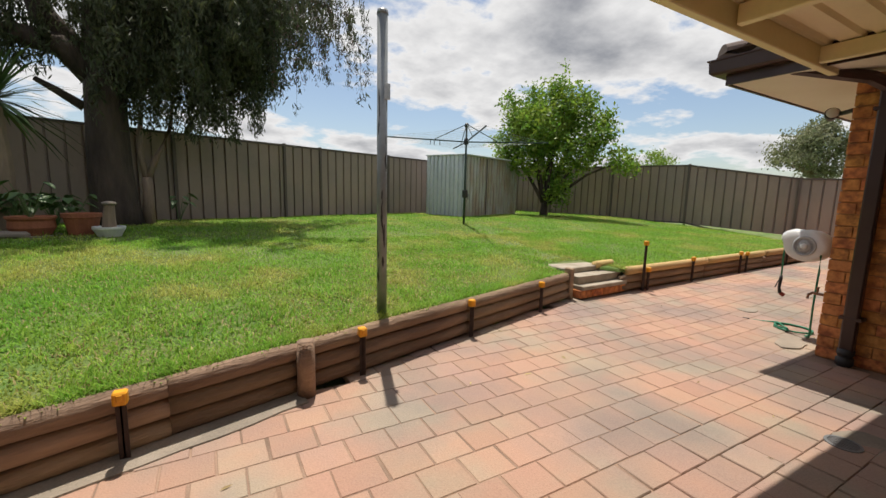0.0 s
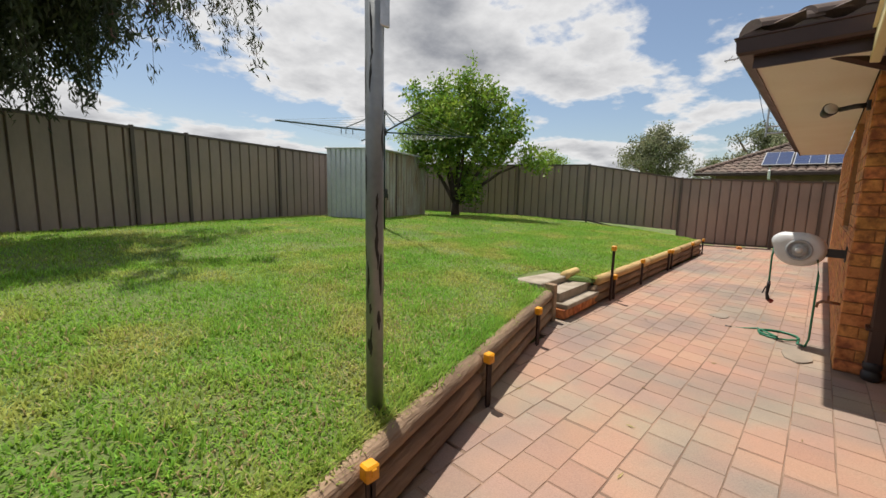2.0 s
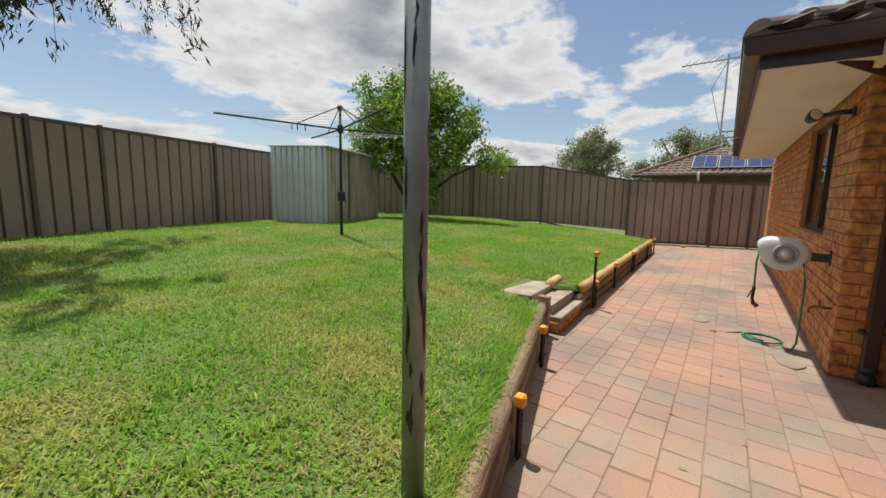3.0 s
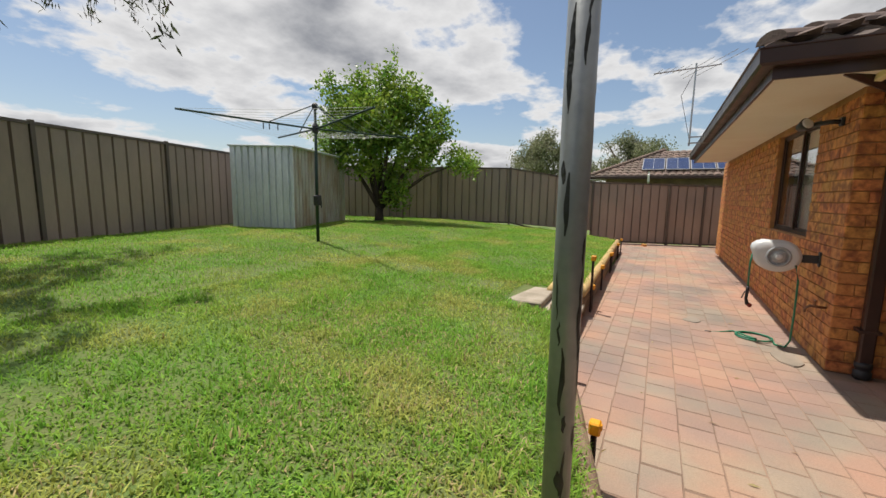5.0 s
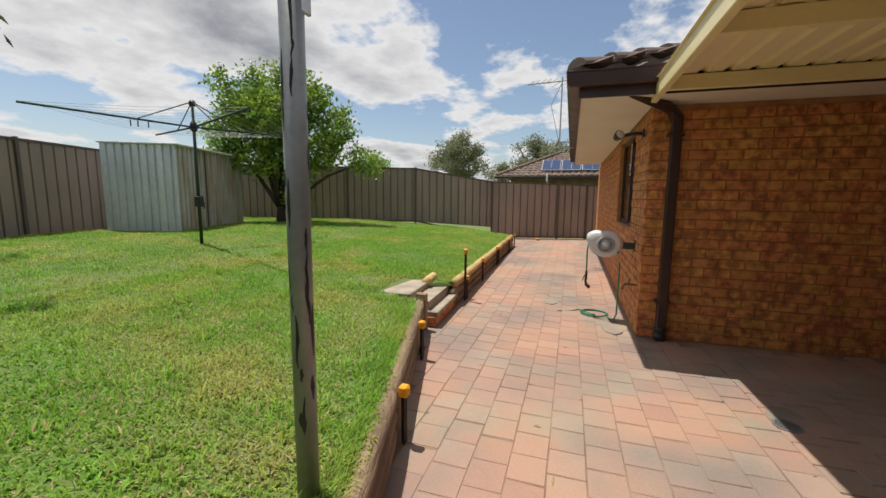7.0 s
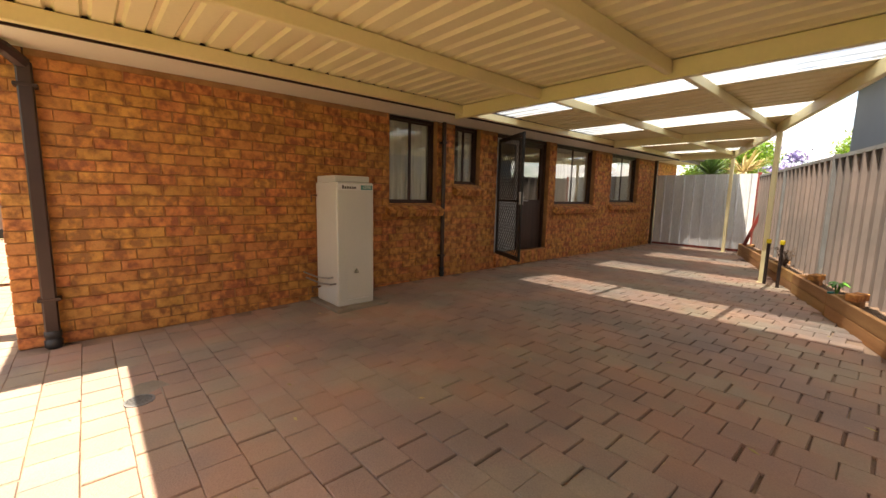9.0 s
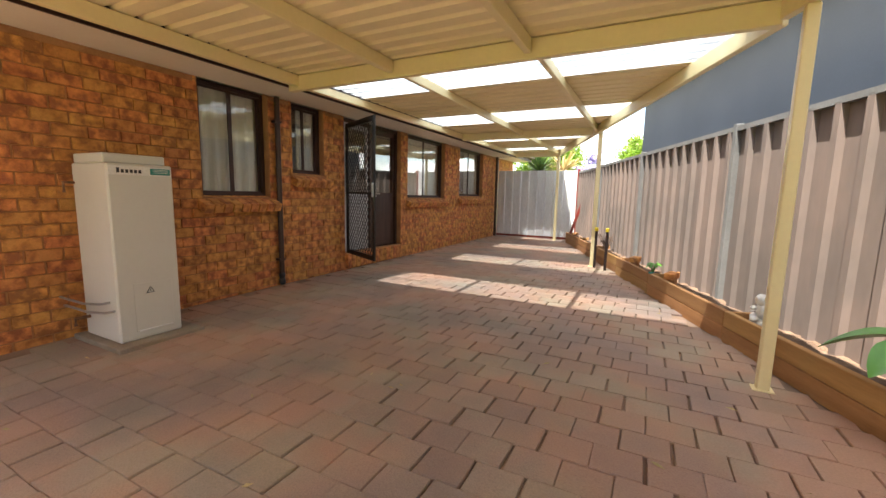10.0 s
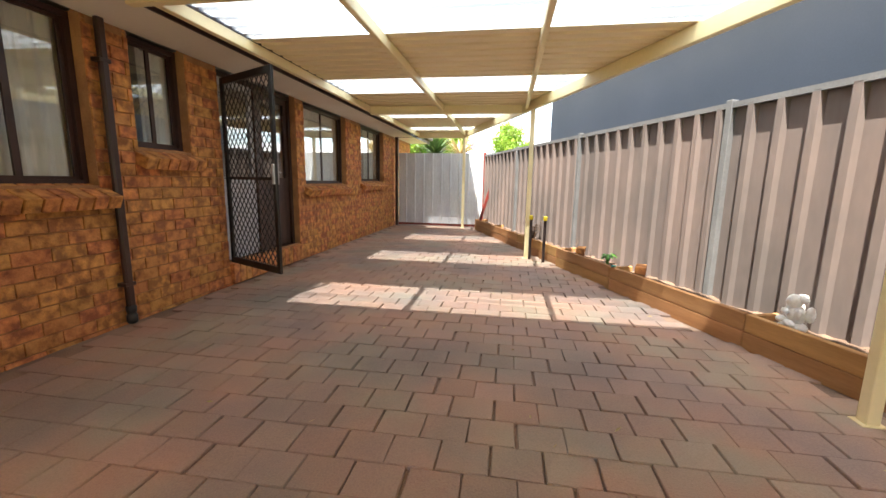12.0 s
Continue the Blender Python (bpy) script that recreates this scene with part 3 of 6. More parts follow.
sill("window_sill", -3.02, -1.99, 1.15)
sill("window_sill", -3.98, -3.28, 1.47)
sill("window_sill", -7.99, -6.20, 1.14)
sill("window_sill", -10.42, -8.68, 1.19)

# ---- the back door and its screen ----
door = thing("door_1", (HX + 0.11, -5.2, 0.25), "dark brown timber back door with glazed upper half, shut", "door", kind="structure", rz=-90)
fr = bmesh.new()
box(-0.81, -0.75, -0.02, 0.08, 0, 2.18, bm=fr); box(0.75, 0.81, -0.02, 0.08, 0, 2.18, bm=fr); box(-0.75, 0.75, -0.02, 0.08, 2.12, 2.18, bm=fr); box(-0.06, 0.06, -0.02, 0.08, 0, 2.12, bm=fr)
box(-0.81, 0.81, -0.06, 0.08, -0.03, 0.0, bm=fr)
part("door_frame", fr, M_DOORW, door)
for x0, x1, lab in ((0.06, 0.75, "brown door leaf with glass above"), (-0.75, -0.06, "grey glazed door leaf")):
    bm = box(x0, x1, 0.01, 0.05, 0, 1.0, bevel=0.004)
    box(x0, x0 + 0.07, 0.01, 0.05, 1.0, 2.12, bm=bm); box(x1 - 0.07, x1, 0.01, 0.05, 1.0, 2.12, bm=bm); box(x0 + 0.07, x1 - 0.07, 0.01, 0.05, 2.04, 2.12, bm=bm)
    leaf = part("door_leaf", bm, M_DOORW if x0 > 0 else M_GREYP, door, lab)
    p = part("pane", box(x0 + 0.065, x1 - 0.065, 0.028, 0.032, 0.99, 2.05), M_GLASS, leaf); p.visible_shadow = False
    part("handle", tube([(x0 + 0.04, 0.0, 0.98), (x0 + 0.04, -0.05, 0.98), (x0 + 0.15, -0.05, 0.98)], 0.011), M_ALU, leaf, "metal lever handle")

SCREEN_ANGLE = math.degrees(math.atan2(-3.94 + 4.40, 4.12 - 5.03))
screen = thing("screen_door", (5.03, -4.40, 0.26), "black security screen door with diamond mesh, standing open", "screen door", rz=SCREEN_ANGLE)
SW, SH = 1.0, 2.05
fr = bmesh.new()
box(0, 0.055, -0.015, 0.015, 0, SH, 0.004, bm=fr); box(SW - 0.055, SW, -0.015, 0.015, 0, SH, 0.004, bm=fr)
box(0.055, SW - 0.055, -0.015, 0.015, 0, 0.07, 0.003, bm=fr); box(0.055, SW - 0.055, -0.015, 0.015, SH - 0.07, SH, 0.003, bm=fr)
box(0.055, SW - 0.055, -0.006, 0.006, 0.96, 0.99, bm=fr)
part("door_frame", fr, M_BLACKF, screen, "black aluminium frame")
bm = bmesh.new()
gx, gz = 0.085, 0.105


def bar(bm, p, q, w=0.006, t=0.004):
    p, q = Vector(p), Vector(q)
    d = (q - p); L = d.length
    ang = math.degrees(math.atan2(d.z, d.x))
    box(0, L, -t, t, -w / 2, w / 2, m=Matrix.Translation(p) @ pose(0, 0, 0, 0, -ang, 0), bm=bm)


for sgn in (1, -1):
    k = -26
    while k < 40:
        # line x = k*gx + sgn * z * gx / gz, clipped to the frame
        pts = []
        lo, hi = 0.07, SH - 0.07
        x_at = lambda z: k * gx + sgn * z * gx / gz
        z_lo, z_hi = lo, hi
        za_, zb_ = sorted(((0.055 - k * gx) * gz / gx * sgn, (SW - 0.055 - k * gx) * gz / gx * sgn))
        z_lo, z_hi = max(lo, za_), min(hi, zb_)
        if z_hi > z_lo + 0.02:
            bar(bm, (x_at(z_lo), 0, z_lo), (x_at(z_hi), 0, z_hi))
        k += 1
part("diamond_grille", bm, M_BLACKF, screen, "black diamond lattice")
bm = box(SW - 0.05, SW - 0.01, -0.03, 0.03, 0.92, 1.12, 0.004)
tube([(SW - 0.03, 0.03, 1.04), (SW - 0.03, 0.06, 1.04), (SW - 0.14, 0.06, 1.04)], 0.009, bm=bm)
part("handle", bm, M_ALU, screen, "metal latch and lever")

# threshold course of bricks under the door
th = thing("door_step", (HX, -5.2, 0.12), "course of bricks on edge under the back door", "door step", kind="structure")
for k in range(15):
    b = part("brick", box(-0.05, 0.10, -0.052, 0.052, -0.12, 0.115, bevel=0.005), M_BRICK, th)
    b.location = (0, -0.77 + k * 0.11, 0)

# ---- downpipes ----
def downpipe(name, x, y, top, label, big=False):
    p = thing(name, (x, y, 0), label, "downpipe")
    w = 0.05 if big else 0.033
    z0 = floor_z(x, y)
    bm = box(-w * 0.75, w * 0.75, -w, w, z0 + 0.13, top, 0.012)
    part("pipe", bm, M_BROWN, p)
    part("shoe", lathe([(w * 1.0, z0), (w * 1.25, z0 + 0.02), (w * 1.25, z0 + 0.07), (w * 1.05, z0 + 0.075), (w * 1.05, z0 + 0.10), (w * 1.2, z0 + 0.105), (w * 1.2, z0 + 0.15), (w * 0.8, z0 + 0.16)], 16), M_DARKP, p, "round socket at the foot", True)
    for z in (0.32, 2.1):
        part("bracket", box(-w * 0.8, 0.09, -w * 1.5, w * 1.5, z, z + 0.03, 0.004), M_BROWN, p)
    return p


d1 = downpipe("downpipe", 4.97, 1.52, 2.30, "dark brown square downpipe at the house corner", True)
part("elbow", tube([(0, 0, 2.28), (-0.10, 0.10, 2.36), (-0.42, 0.5, 2.47), (-0.52, 0.6, 2.54)], 0.055, 8), M_BROWN, d1, "brown pipe run up to the gutter")
downpipe("downpipe", 4.995, -3.04, 2.43, "slim dark brown downpipe on the brick wall")


# ---- patio roof ----
patio = thing("patio_roof", (4.4, -2.7, 2.4), "cream steel patio roof with ribbed and clear sheets", "patio roof", kind="structure")


def outer_x(y):
    """The patio roof's outer edge, in line with its posts."""
    return -0.09 - 0.368 * (y + 2.51)


def beam_bm(p, q, w, z0, z1):
    p, q = Vector((*p, 0)), Vector((*q, 0))
    d = q - p
    m = Matrix.Translation(p) @ pose(0, 0, 0, 0, 0, math.degrees(math.atan2(d.y, d.x)))
    return box(0, d.length, -w / 2, w / 2, z0, z1, 0.006, m=m)


def beam(p, q, w, z0, z1, label=""):
    return world_part("beam", beam_bm(p, q, w, z0, z1), M_CREAM, patio, label)


YF, YM, YE = 1.80, -2.75, -11.1
beam((4.29, YF - 0.03), (4.29, YM), 0.06, 2.40, 2.52)
beam((4.36, YM - 0.06), (4.30, YE), 0.06, 2.42, 2.52)
beam((4.75, YF), (outer_x(YF), YF), 0.06, 2.38, 2.54)
beam((4.42, YM), (outer_x(YM), YM), 0.07, 2.36, 2.52)
beam((3.02, YF - 0.04), (3.02, YM + 0.04), 0.06, 2.40, 2.52)
beam((1.66, YF - 0.04), (1.66, YM + 0.04), 0.06, 2.40, 2.52)
beam((3.02, YM - 0.05), (3.02, YE), 0.05, 2.42, 2.52)
beam((1.62, YM - 0.05), (1.62, -7.2), 0.05, 2.42, 2.52)
beam((outer_x(YF), YF - 0.04), (outer_x(YM), YM + 0.05), 0.06, 2.38, 2.52)
beam((outer_x(YM) - 0.02, YM - 0.05), (outer_x(YE), YE), 0.06, 2.38, 2.52)
beam((4.30, -7.25), (outer_x(-7.25) + 0.04, -7.25), 0.06, 2.37, 2.51)
beam((4.30, YE), (outer_x(YE), YE), 0.06, 2.38, 2.52)

CLEAR = [(-3.92, -3.10), (-6.30, -5.48), (-8.62, -7.80), (-10.6, -10.1)]


def sheet(y0, y1, material, name, label):
    """Ribbed sheet, ribs running away from the house wall."""
    verts, faces = [], []
    prof = []
    y, p = y1, 0.19
    while y > y0 + 1e-4:
        for dy, h in ((0, 0), (0.115, 0), (0.135, 0.028), (0.165, 0.028), (0.185, 0)):
            if y - dy >= y0:
                prof.append((y - dy, h))
        y -= p
    prof.append((y0, 0))
    for yy, h in prof:
        verts += [(4.42, yy, 2.53 + h), (outer_x(yy) - 0.08, yy, 2.53 + h)]
    for k in range(len(prof) - 1):
        faces.append((2 * k, 2 * k + 1, 2 * k + 3, 2 * k + 2))
    o = patio.matrix_basis.translation
    ob = raw(name, [(x - o.x, yy - o.y, z - o.z) for x, yy, z in verts], faces, material, patio, label)
    md = ob.modifiers.new("thick", "SOLIDIFY"); md.thickness = 0.0015
    return ob


edge = YF + 0.05
for c0, c1 in CLEAR:
    sheet(c1, edge, M_SHEET, "roof_sheet", "cream ribbed steel sheet")
    cs = sheet(c0 + 0.002, c1 - 0.002, M_POLY, "clear_sheet", "clear ribbed plastic sheet")
    edge = c0
sheet(YE - 0.05, edge, M_SHEET, "roof_sheet", "cream ribbed steel sheet")


def patio_post(y, dx=0.0):
    x = outer_x(y) + dx
    p = thing("patio_post", (x, y, 0), "slim square cream steel post holding the patio roof", "post", "patio posts")
    part("post", box(-0.035, 0.035, -0.035, 0.035, -0.01, 2.38, 0.005), M_CREAM, p)
    part("base_plate", box(-0.06, 0.06, -0.05, 0.05, -0.008, 0.006, 0.002), M_CREAM, p)
    return p


patio_post(-2.51); patio_post(-6.95, -0.02); patio_post(-11.05)

# ---- fences ----
def fence(name, p0, p1, zb, zt, material, post_mat, label, post_at=None, flip=1, spacing=2.37, profile=((0, 0), (0.145, 0), (0.160, 0.045), (0.215, 0.045), (0.230, 0))):
    """Steel sheet fence: ribbed panels between posts, with a rail above and below. zb, zt: heights at a point."""
    a, b = Vector((*p0, 0)), Vector((*p1, 0))
    L = (b - a).length
    d = (b - a) / L
    n = Vector((-d.y, d.x, 0)) * flip
    f = thing(name, (a.x, a.y, 0), label, "fence", kind="structure")
    stops = post_at or [k * spacing for k in range(int(L / spacing) + 1)] + [L]
    o = Vector((a.x, a.y, 0))

    def along(s):
        return a + d * s
    for s0, s1 in zip(stops, stops[1:]):
        if s1 - s0 < 0.05:
            continue
        verts, faces, prof = [], [], []
        s = s0 + 0.02
        while s < s1 - 0.02:
            for ds, h in profile:
                if s + ds < s1 - 0.02:
                    prof.append((s + ds, h))
            s += 0.25
        prof.append((s1 - 0.02, 0))
        for s, h in prof:
            q = along(s) + n * (h - 0.017)
            verts += [tuple(q - o + Vector((0, 0, zb(s) - 0.03))), tuple(q - o + Vector((0, 0, zt(s) - 0.02)))]
        for k in range(len(prof) - 1):
            faces.append((2 * k, 2 * k + 2, 2 * k + 3, 2 * k + 1))
        pn = raw("panel", verts, faces, material, f)
        md = pn.modifiers.new("thick", "SOLIDIFY"); md.thickness = 0.002
        for nm, zf, h0, h1 in (("top_rail", zt, -0.035, 0.012), ("bottom_rail", zb, -0.03, 0.02)):
            bm = bmesh.new()
            r = []
            for s in (s0, s1):
                q = along(s) - o
                r.append([bm.verts.new(q + n * u + Vector((0, 0, zf(s) + h))) for u, h in ((-0.028, h0), (0.028, h0), (0.028, h1), (-0.028, h1))])
            for k in range(4):
                bm.faces.new((r[0][k], r[0][(k + 1) % 4], r[1][(k + 1) % 4], r[1][k]))
            bm.faces.new(r[0][::-1]); bm.faces.new(r[1])
            bmesh.ops.recalc_face_normals(bm, faces=bm.faces)
            part(nm, bm, post_mat, f)
    for s in stops:
        q = along(s) - o
        ang = math.degrees(math.atan2(d.y, d.x))
        part("post", box(-0.032, 0.032, -0.034, 0.034, zb(s) - 0.15, zt(s) + 0.035, 0.004, m=Matrix.Translation(q) @ pose(0, 0, 0, 0, 0, ang)), post_mat, f)
    return f


GROOVED = ((0, 0.02), (0.19, 0.02), (0.197, -0.03), (0.222, -0.03), (0.232, 0.02))
BL = (-4.85, back_y(-4.85)); BR = (11.15, back_y(11.15))
Lb = (Vector(BR) - Vector(BL)).length
gate_s = (1.78 + 4.85) * math.sqrt(1 + 0.335 ** 2)
fence("back_fence", BL, BR, lambda s: 0.60, lambda s: 2.42, M_FENCE, M_FPOST, "dark brown ribbed steel fence along the back of the lawn",
      post_at=[0, gate_s - 4.74, gate_s - 2.37, gate_s, gate_s + 1.0, gate_s + 3.37, gate_s + 5.74, gate_s + 8.1, Lb], flip=-1, profile=GROOVED)
SE = (15.6, 7.68 - (15.6 - 13.30) / 0.32)
Le = (Vector(SE) - Vector(BR)).length
ke = math.sqrt(1 + 0.32 ** 2)
s1_, s2_ = (BR[1] - 7.68) * ke, (BR[1] - 5.14) * ke


def east_top(s):
    if s < s1_:
        return 2.45 - 0.06 * s / s1_
    if s < s2_:
        return 2.39 - 0.43 * (s - s1_) / (s2_ - s1_)
    return 1.96 - 0.10 * min((s - s2_) / 4.0, 1)


def east_base(s):
    return 0.58 if s < s1_ else (0.58 - 0.16 * (s - s1_) / (s2_ - s1_) if s < s2_ else 0.06)


fence("side_fence", BR, SE, east_base, east_top, M_FENCE, M_FPOST, "brown ribbed steel fence, stepping down beside the lawn and path",
      post_at=[0, s1_ - 4.7, s1_ - 2.35, s1_, s2_, s2_ + 2.3, s2_ + 3.3, s2_ + 4.6, Le], flip=-1, profile=GROOVED)
SWP = (west_x(-13.4), -13.4)
Lw = (Vector(BL) - Vector(SWP)).length
kw = math.sqrt(1 + 0.367 ** 2)
sw1 = (-4.27 + 13.4) * kw


def west_top(s):
    return 1.95 if s < sw1 + 2.5 else 1.95 + 0.47 * smooth01((s - sw1 - 2.5) / 5)


fence("patio_fence", SWP, BL, lambda s: -0.05 if s < sw1 + 6 else 0.3, west_top, M_FENCEW, M_FPOSTW, "weathered pinkish-grey ribbed steel fence behind the garden bed",
      post_at=[0] + [sw1 + k * 2.56 for k in range(-3, 6)] + [Lw], flip=-1)

# ---- side gate of pale sheet steel ----
gate = thing("side_gate", (5.0, -11.30, 0), "pale grey ribbed steel gate in a red-brown frame, closed", "gate")
verts, faces, prof = [], [], []
s = 0.1
while s < 2.40:
    prof += [(s, 0), (s + 0.17, 0), (s + 0.19, 0.03), (s + 0.215, 0.03), (s + 0.235, 0)]
    s += 0.25
for s, h in prof:
    verts += [(-s, h, 0.08), (-s, h, 2.0)]
faces = [(2 * k, 2 * k + 2, 2 * k + 3, 2 * k + 1) for k in range(len(prof) - 1)]
pn = raw("panel", verts, faces, M_GALV, gate, "pale galvanised ribbed sheet")
md = pn.modifiers.new("thick", "SOLIDIFY"); md.thickness = 0.002
part("gate_post", box(-0.08, 0.0, -0.04, 0.04, 0, 2.44, 0.004), M_BROWN, gate, "dark brown tall post")
part("gate_rail", box(-2.45, -0.08, -0.06, -0.01, 0.02, 0.08, 0.003), M_RED, gate, "red-brown bottom rail")
part("gate_head", box(-0.9, -0.0, -0.03, 0.03, 2.42, 2.47, 0.003), M_BROWN, gate)
part("gate_post", box(-2.52, -2.45, -0.04, 0.04, 0, 2.03, 0.004), M_RED, gate, "red-brown post")
prop = thing("timber_prop", (2.62, -10.75, 0.0), "red-painted timber leaning on the fence by the gate", "timber")
part("plank", box(-0.035, 0.035, -0.02, 0.02, 0.0, 1.45, 0.003, m=pose(0, 0, 0.05, 0, -17, 20)), M_RED, prop)

# ---- garden bed of pine sleepers ----
def bed_x(y):
    return -0.30 - 0.367 * (y + 2.70)


ang_w = math.degrees(math.atan2(1, -0.367))
soil_v, soil_f = [], []
joints = [0.6, -1.2, -3.53, -5.2, -6.5, -8.0, -9.6, -10.9]
for y1, y0 in zip(joints, joints[1:]):
    p = Vector((bed_x(y0), y0, 0)); q = Vector((bed_x(y1), y1, 0))
    L = (q - p).length
    bedt = thing("garden_bed", tuple(p), "low raised bed of stacked pine sleepers along the fence", "garden bed", "raised beds", rz=ang_w)
    for k in range(2):
        part("sleeper", box(0.004, L - 0.004, 0.0, 0.05, -0.02 + k * 0.145, 0.12 + k * 0.145, 0.006), M_SLEEPER, bedt)
    part("end_board", box(0.004, 0.04, 0.05, 0.40, 0.0, 0.262, 0.004), M_SLEEPER, bedt)
    part("back_board", box(0.04, L - 0.004, 0.37, 0.40, 0.0, 0.275, 0.004), M_SLEEPER, bedt)
    verts, faces = [], []
    nx = int(L / 0.06)
    for i in range(nx + 1):
        for j in range(7):
            x, y = 0.04 + (L - 0.05) * i / nx, 0.05 + 0.32 * j / 6
            verts.append((x, y, 0.205 + 0.035 * noise.noise((x * 4 + p.x * 3, y * 6, p.y)) + 0.012 * noise.noise((x * 21, y * 21, p.y))))
    for i in range(nx):
        for j in range(6):
            faces.append((i * 7 + j, (i + 1) * 7 + j, (i + 1) * 7 + j + 1, i * 7 + j + 1))
    raw("soil", verts, faces, M_SOIL, bedt, "dry brown soil")

# ---- retaining wall of round logs ----
def log_run(name, pts, rows, r, material, label, z0=0.0, parent=None):
    w = thing(name, (*pts[0], 0), label, "retaining wall", kind="structure")
    o = Vector((*pts[0], 0))
    for row in range(rows):
        for a, b in zip(pts, pts[1:]):
            A, B = Vector((*a, 0)), Vector((*b, 0))
            d = (B - A); L = d.length
            z = z0 + r + row * r * 1.93
            k = max(int(L / 0.12), 2)
            rad = [r * (1 + 0.06 * noise.noise((a[0] * 3 + q * 0.3, row * 5.0, 2.0))) for q in range(k + 1)]
            rad[0] *= 0.93; rad[-1] *= 0.93
            bm = tube([(q * L / k, 0.004 * noise.noise((q * 0.4, row, a[0])), 0.004 * noise.noise((q * 0.4, row + 9, a[0]))) for q in range(k + 1)], rad, 12)
            ob = part("log", bm, material, w, smooth=True)
            ob.matrix_basis = Matrix.Translation(A - o + Vector((0, 0, z + random.uniform(-0.004, 0.004)))) @ pose(0, 0, 0, 0, 0, math.degrees(math.atan2(d.y, d.x)))
    return w


R = 0.058
off = 0.065
xs_old = [-4.2, -2.0, -0.1, 0.62, 2.2, 4.17]
log_run("retaining_wall", [(x, wall_y(x) + off) for x in xs_old], 3, R, M_LOG, "low wall of weathered brown treated logs holding the lawn")
log_run("retaining_wall", [(5.18, wall_y(5.2) + off), (7.4, wall_y(7.4) + off), (9.7, wall_y(9.7) + off), (12.05, wall_y(12.04) + off), (13.6, wall_y(13.6) + off)], 2, R, M_LOG, "low wall of treated logs beside the garden path")
for a, b in (((5.3, 3.98), (7.5, 4.03)), ((7.52, 4.03), (9.8, 4.09)), ((9.82, 4.09), (12.0, 4.15))):
    t = thing("top_log", (*a, 0.0), "yellowish newer treated log laid along the wall's top", "log", "top logs", rz=math.degrees(math.atan2(b[1] - a[1], b[0] - a[0])))
    part("log", tube([(q * 0.2, 0, 0.288) for q in range(12)], 0.062, 12), M_LOGN, t, smooth=True)
t = thing("top_log", (4.98, 4.27, 0.0), "short yellowish log beside the steps", "log", "top logs", rz=4)
part("log", tube([(q * 0.1, 0, 0.35) for q in range(5)], 0.055, 12), M_LOGN, t, smooth=True)
pst = thing("wall_post", (0.64, wall_y(0.64) - 0.03, 0), "short round post bracing the log wall", "post")
part("post", tube([(0, 0, -0.02), (0, 0, 0.2), (0, 0, 0.37)], [0.06, 0.058, 0.055], 12), M_LOG, pst, smooth=True)
pst = thing("wall_post", (4.21, wall_y(4.19) + 0.05, 0), "short grey post at the end of the log wall", "post")
part("post", box(-0.035, 0.035, -0.06, 0.06, -0.02, 0.40, 0.01), M_LOG, pst)

# grey concrete haunching along the foot of the old logs
verts = []
for q in range(25):
    x = -3.4 + 4.0 * q / 24
    w = 0.13 + 0.03 * noise.noise((x * 3, 1.0, 0))
    verts += [(x, wall_y(x) + 0.02, 0.02), (x + 0.03, wall_y(x) - w, 0.008), (x + 0.03, wall_y(x) - w - 0.01, -0.02)]
faces = [f for q in range(24) for f in ((3 * q, 3 * q + 1, 3 * q + 4, 3 * q + 3), (3 * q + 1, 3 * q + 2, 3 * q + 5, 3 * q + 4))]
tagged(raw("concrete_edging", verts, faces, M_CONC), "grey concrete strip along the foot of the log wall", "edging", kind="structure")

# stakes with yellow caps
def stake(x, y, h, cap=M_YEL, label="short rusty steel stake with an orange safety cap", z0=0.0, big=1.0):
    s = thing("steel_stake", (x, y, z0), label, "stake", "capped stakes")
    w = 0.022 * big
    bm = box(-w, w, -0.004, 0.004, -0.02, h, 0.001)
    box(-0.004, 0.004, -0.004, 0.024, -0.02, h, bm=bm)
    part("picket", bm, M_IRON, s, "dark rusty steel picket")
    c = box(-0.030, 0.030, -0.022, 0.034, h - 0.045, h + 0.022, 0.008)
    box(-0.012, 0.012, -0.028, -0.018, h - 0.02, h + 0.012, 0.003, bm=c)
    part("cap", c, cap, s, "bright plastic safety cap")
    return s


for x, h in ((-0.27, 0.34), (1.06, 0.34), (2.24, 0.33), (3.45, 0.32)):
    stake(x, wall_y(x) - 0.035, h)
for x, h in ((5.60, 0.70), (5.72, 0.30), (6.95, 0.38), (8.6, 0.38), (8.85, 0.36), (10.7, 0.36), (11.95, 0.36)):
    stake(x, wall_y(x) - 0.035, h, label="rusty steel stake with an orange cap" if h < 0.5 else "tall rusty steel stake with an orange cap")
stake(1.27, -6.62, 0.71, M_YELB, "upright steel stake with a bright yellow cap beside the bed")
stake(1.47, -6.86, 0.70, M_YELB, "upright steel stake with a bright yellow cap beside the bed")

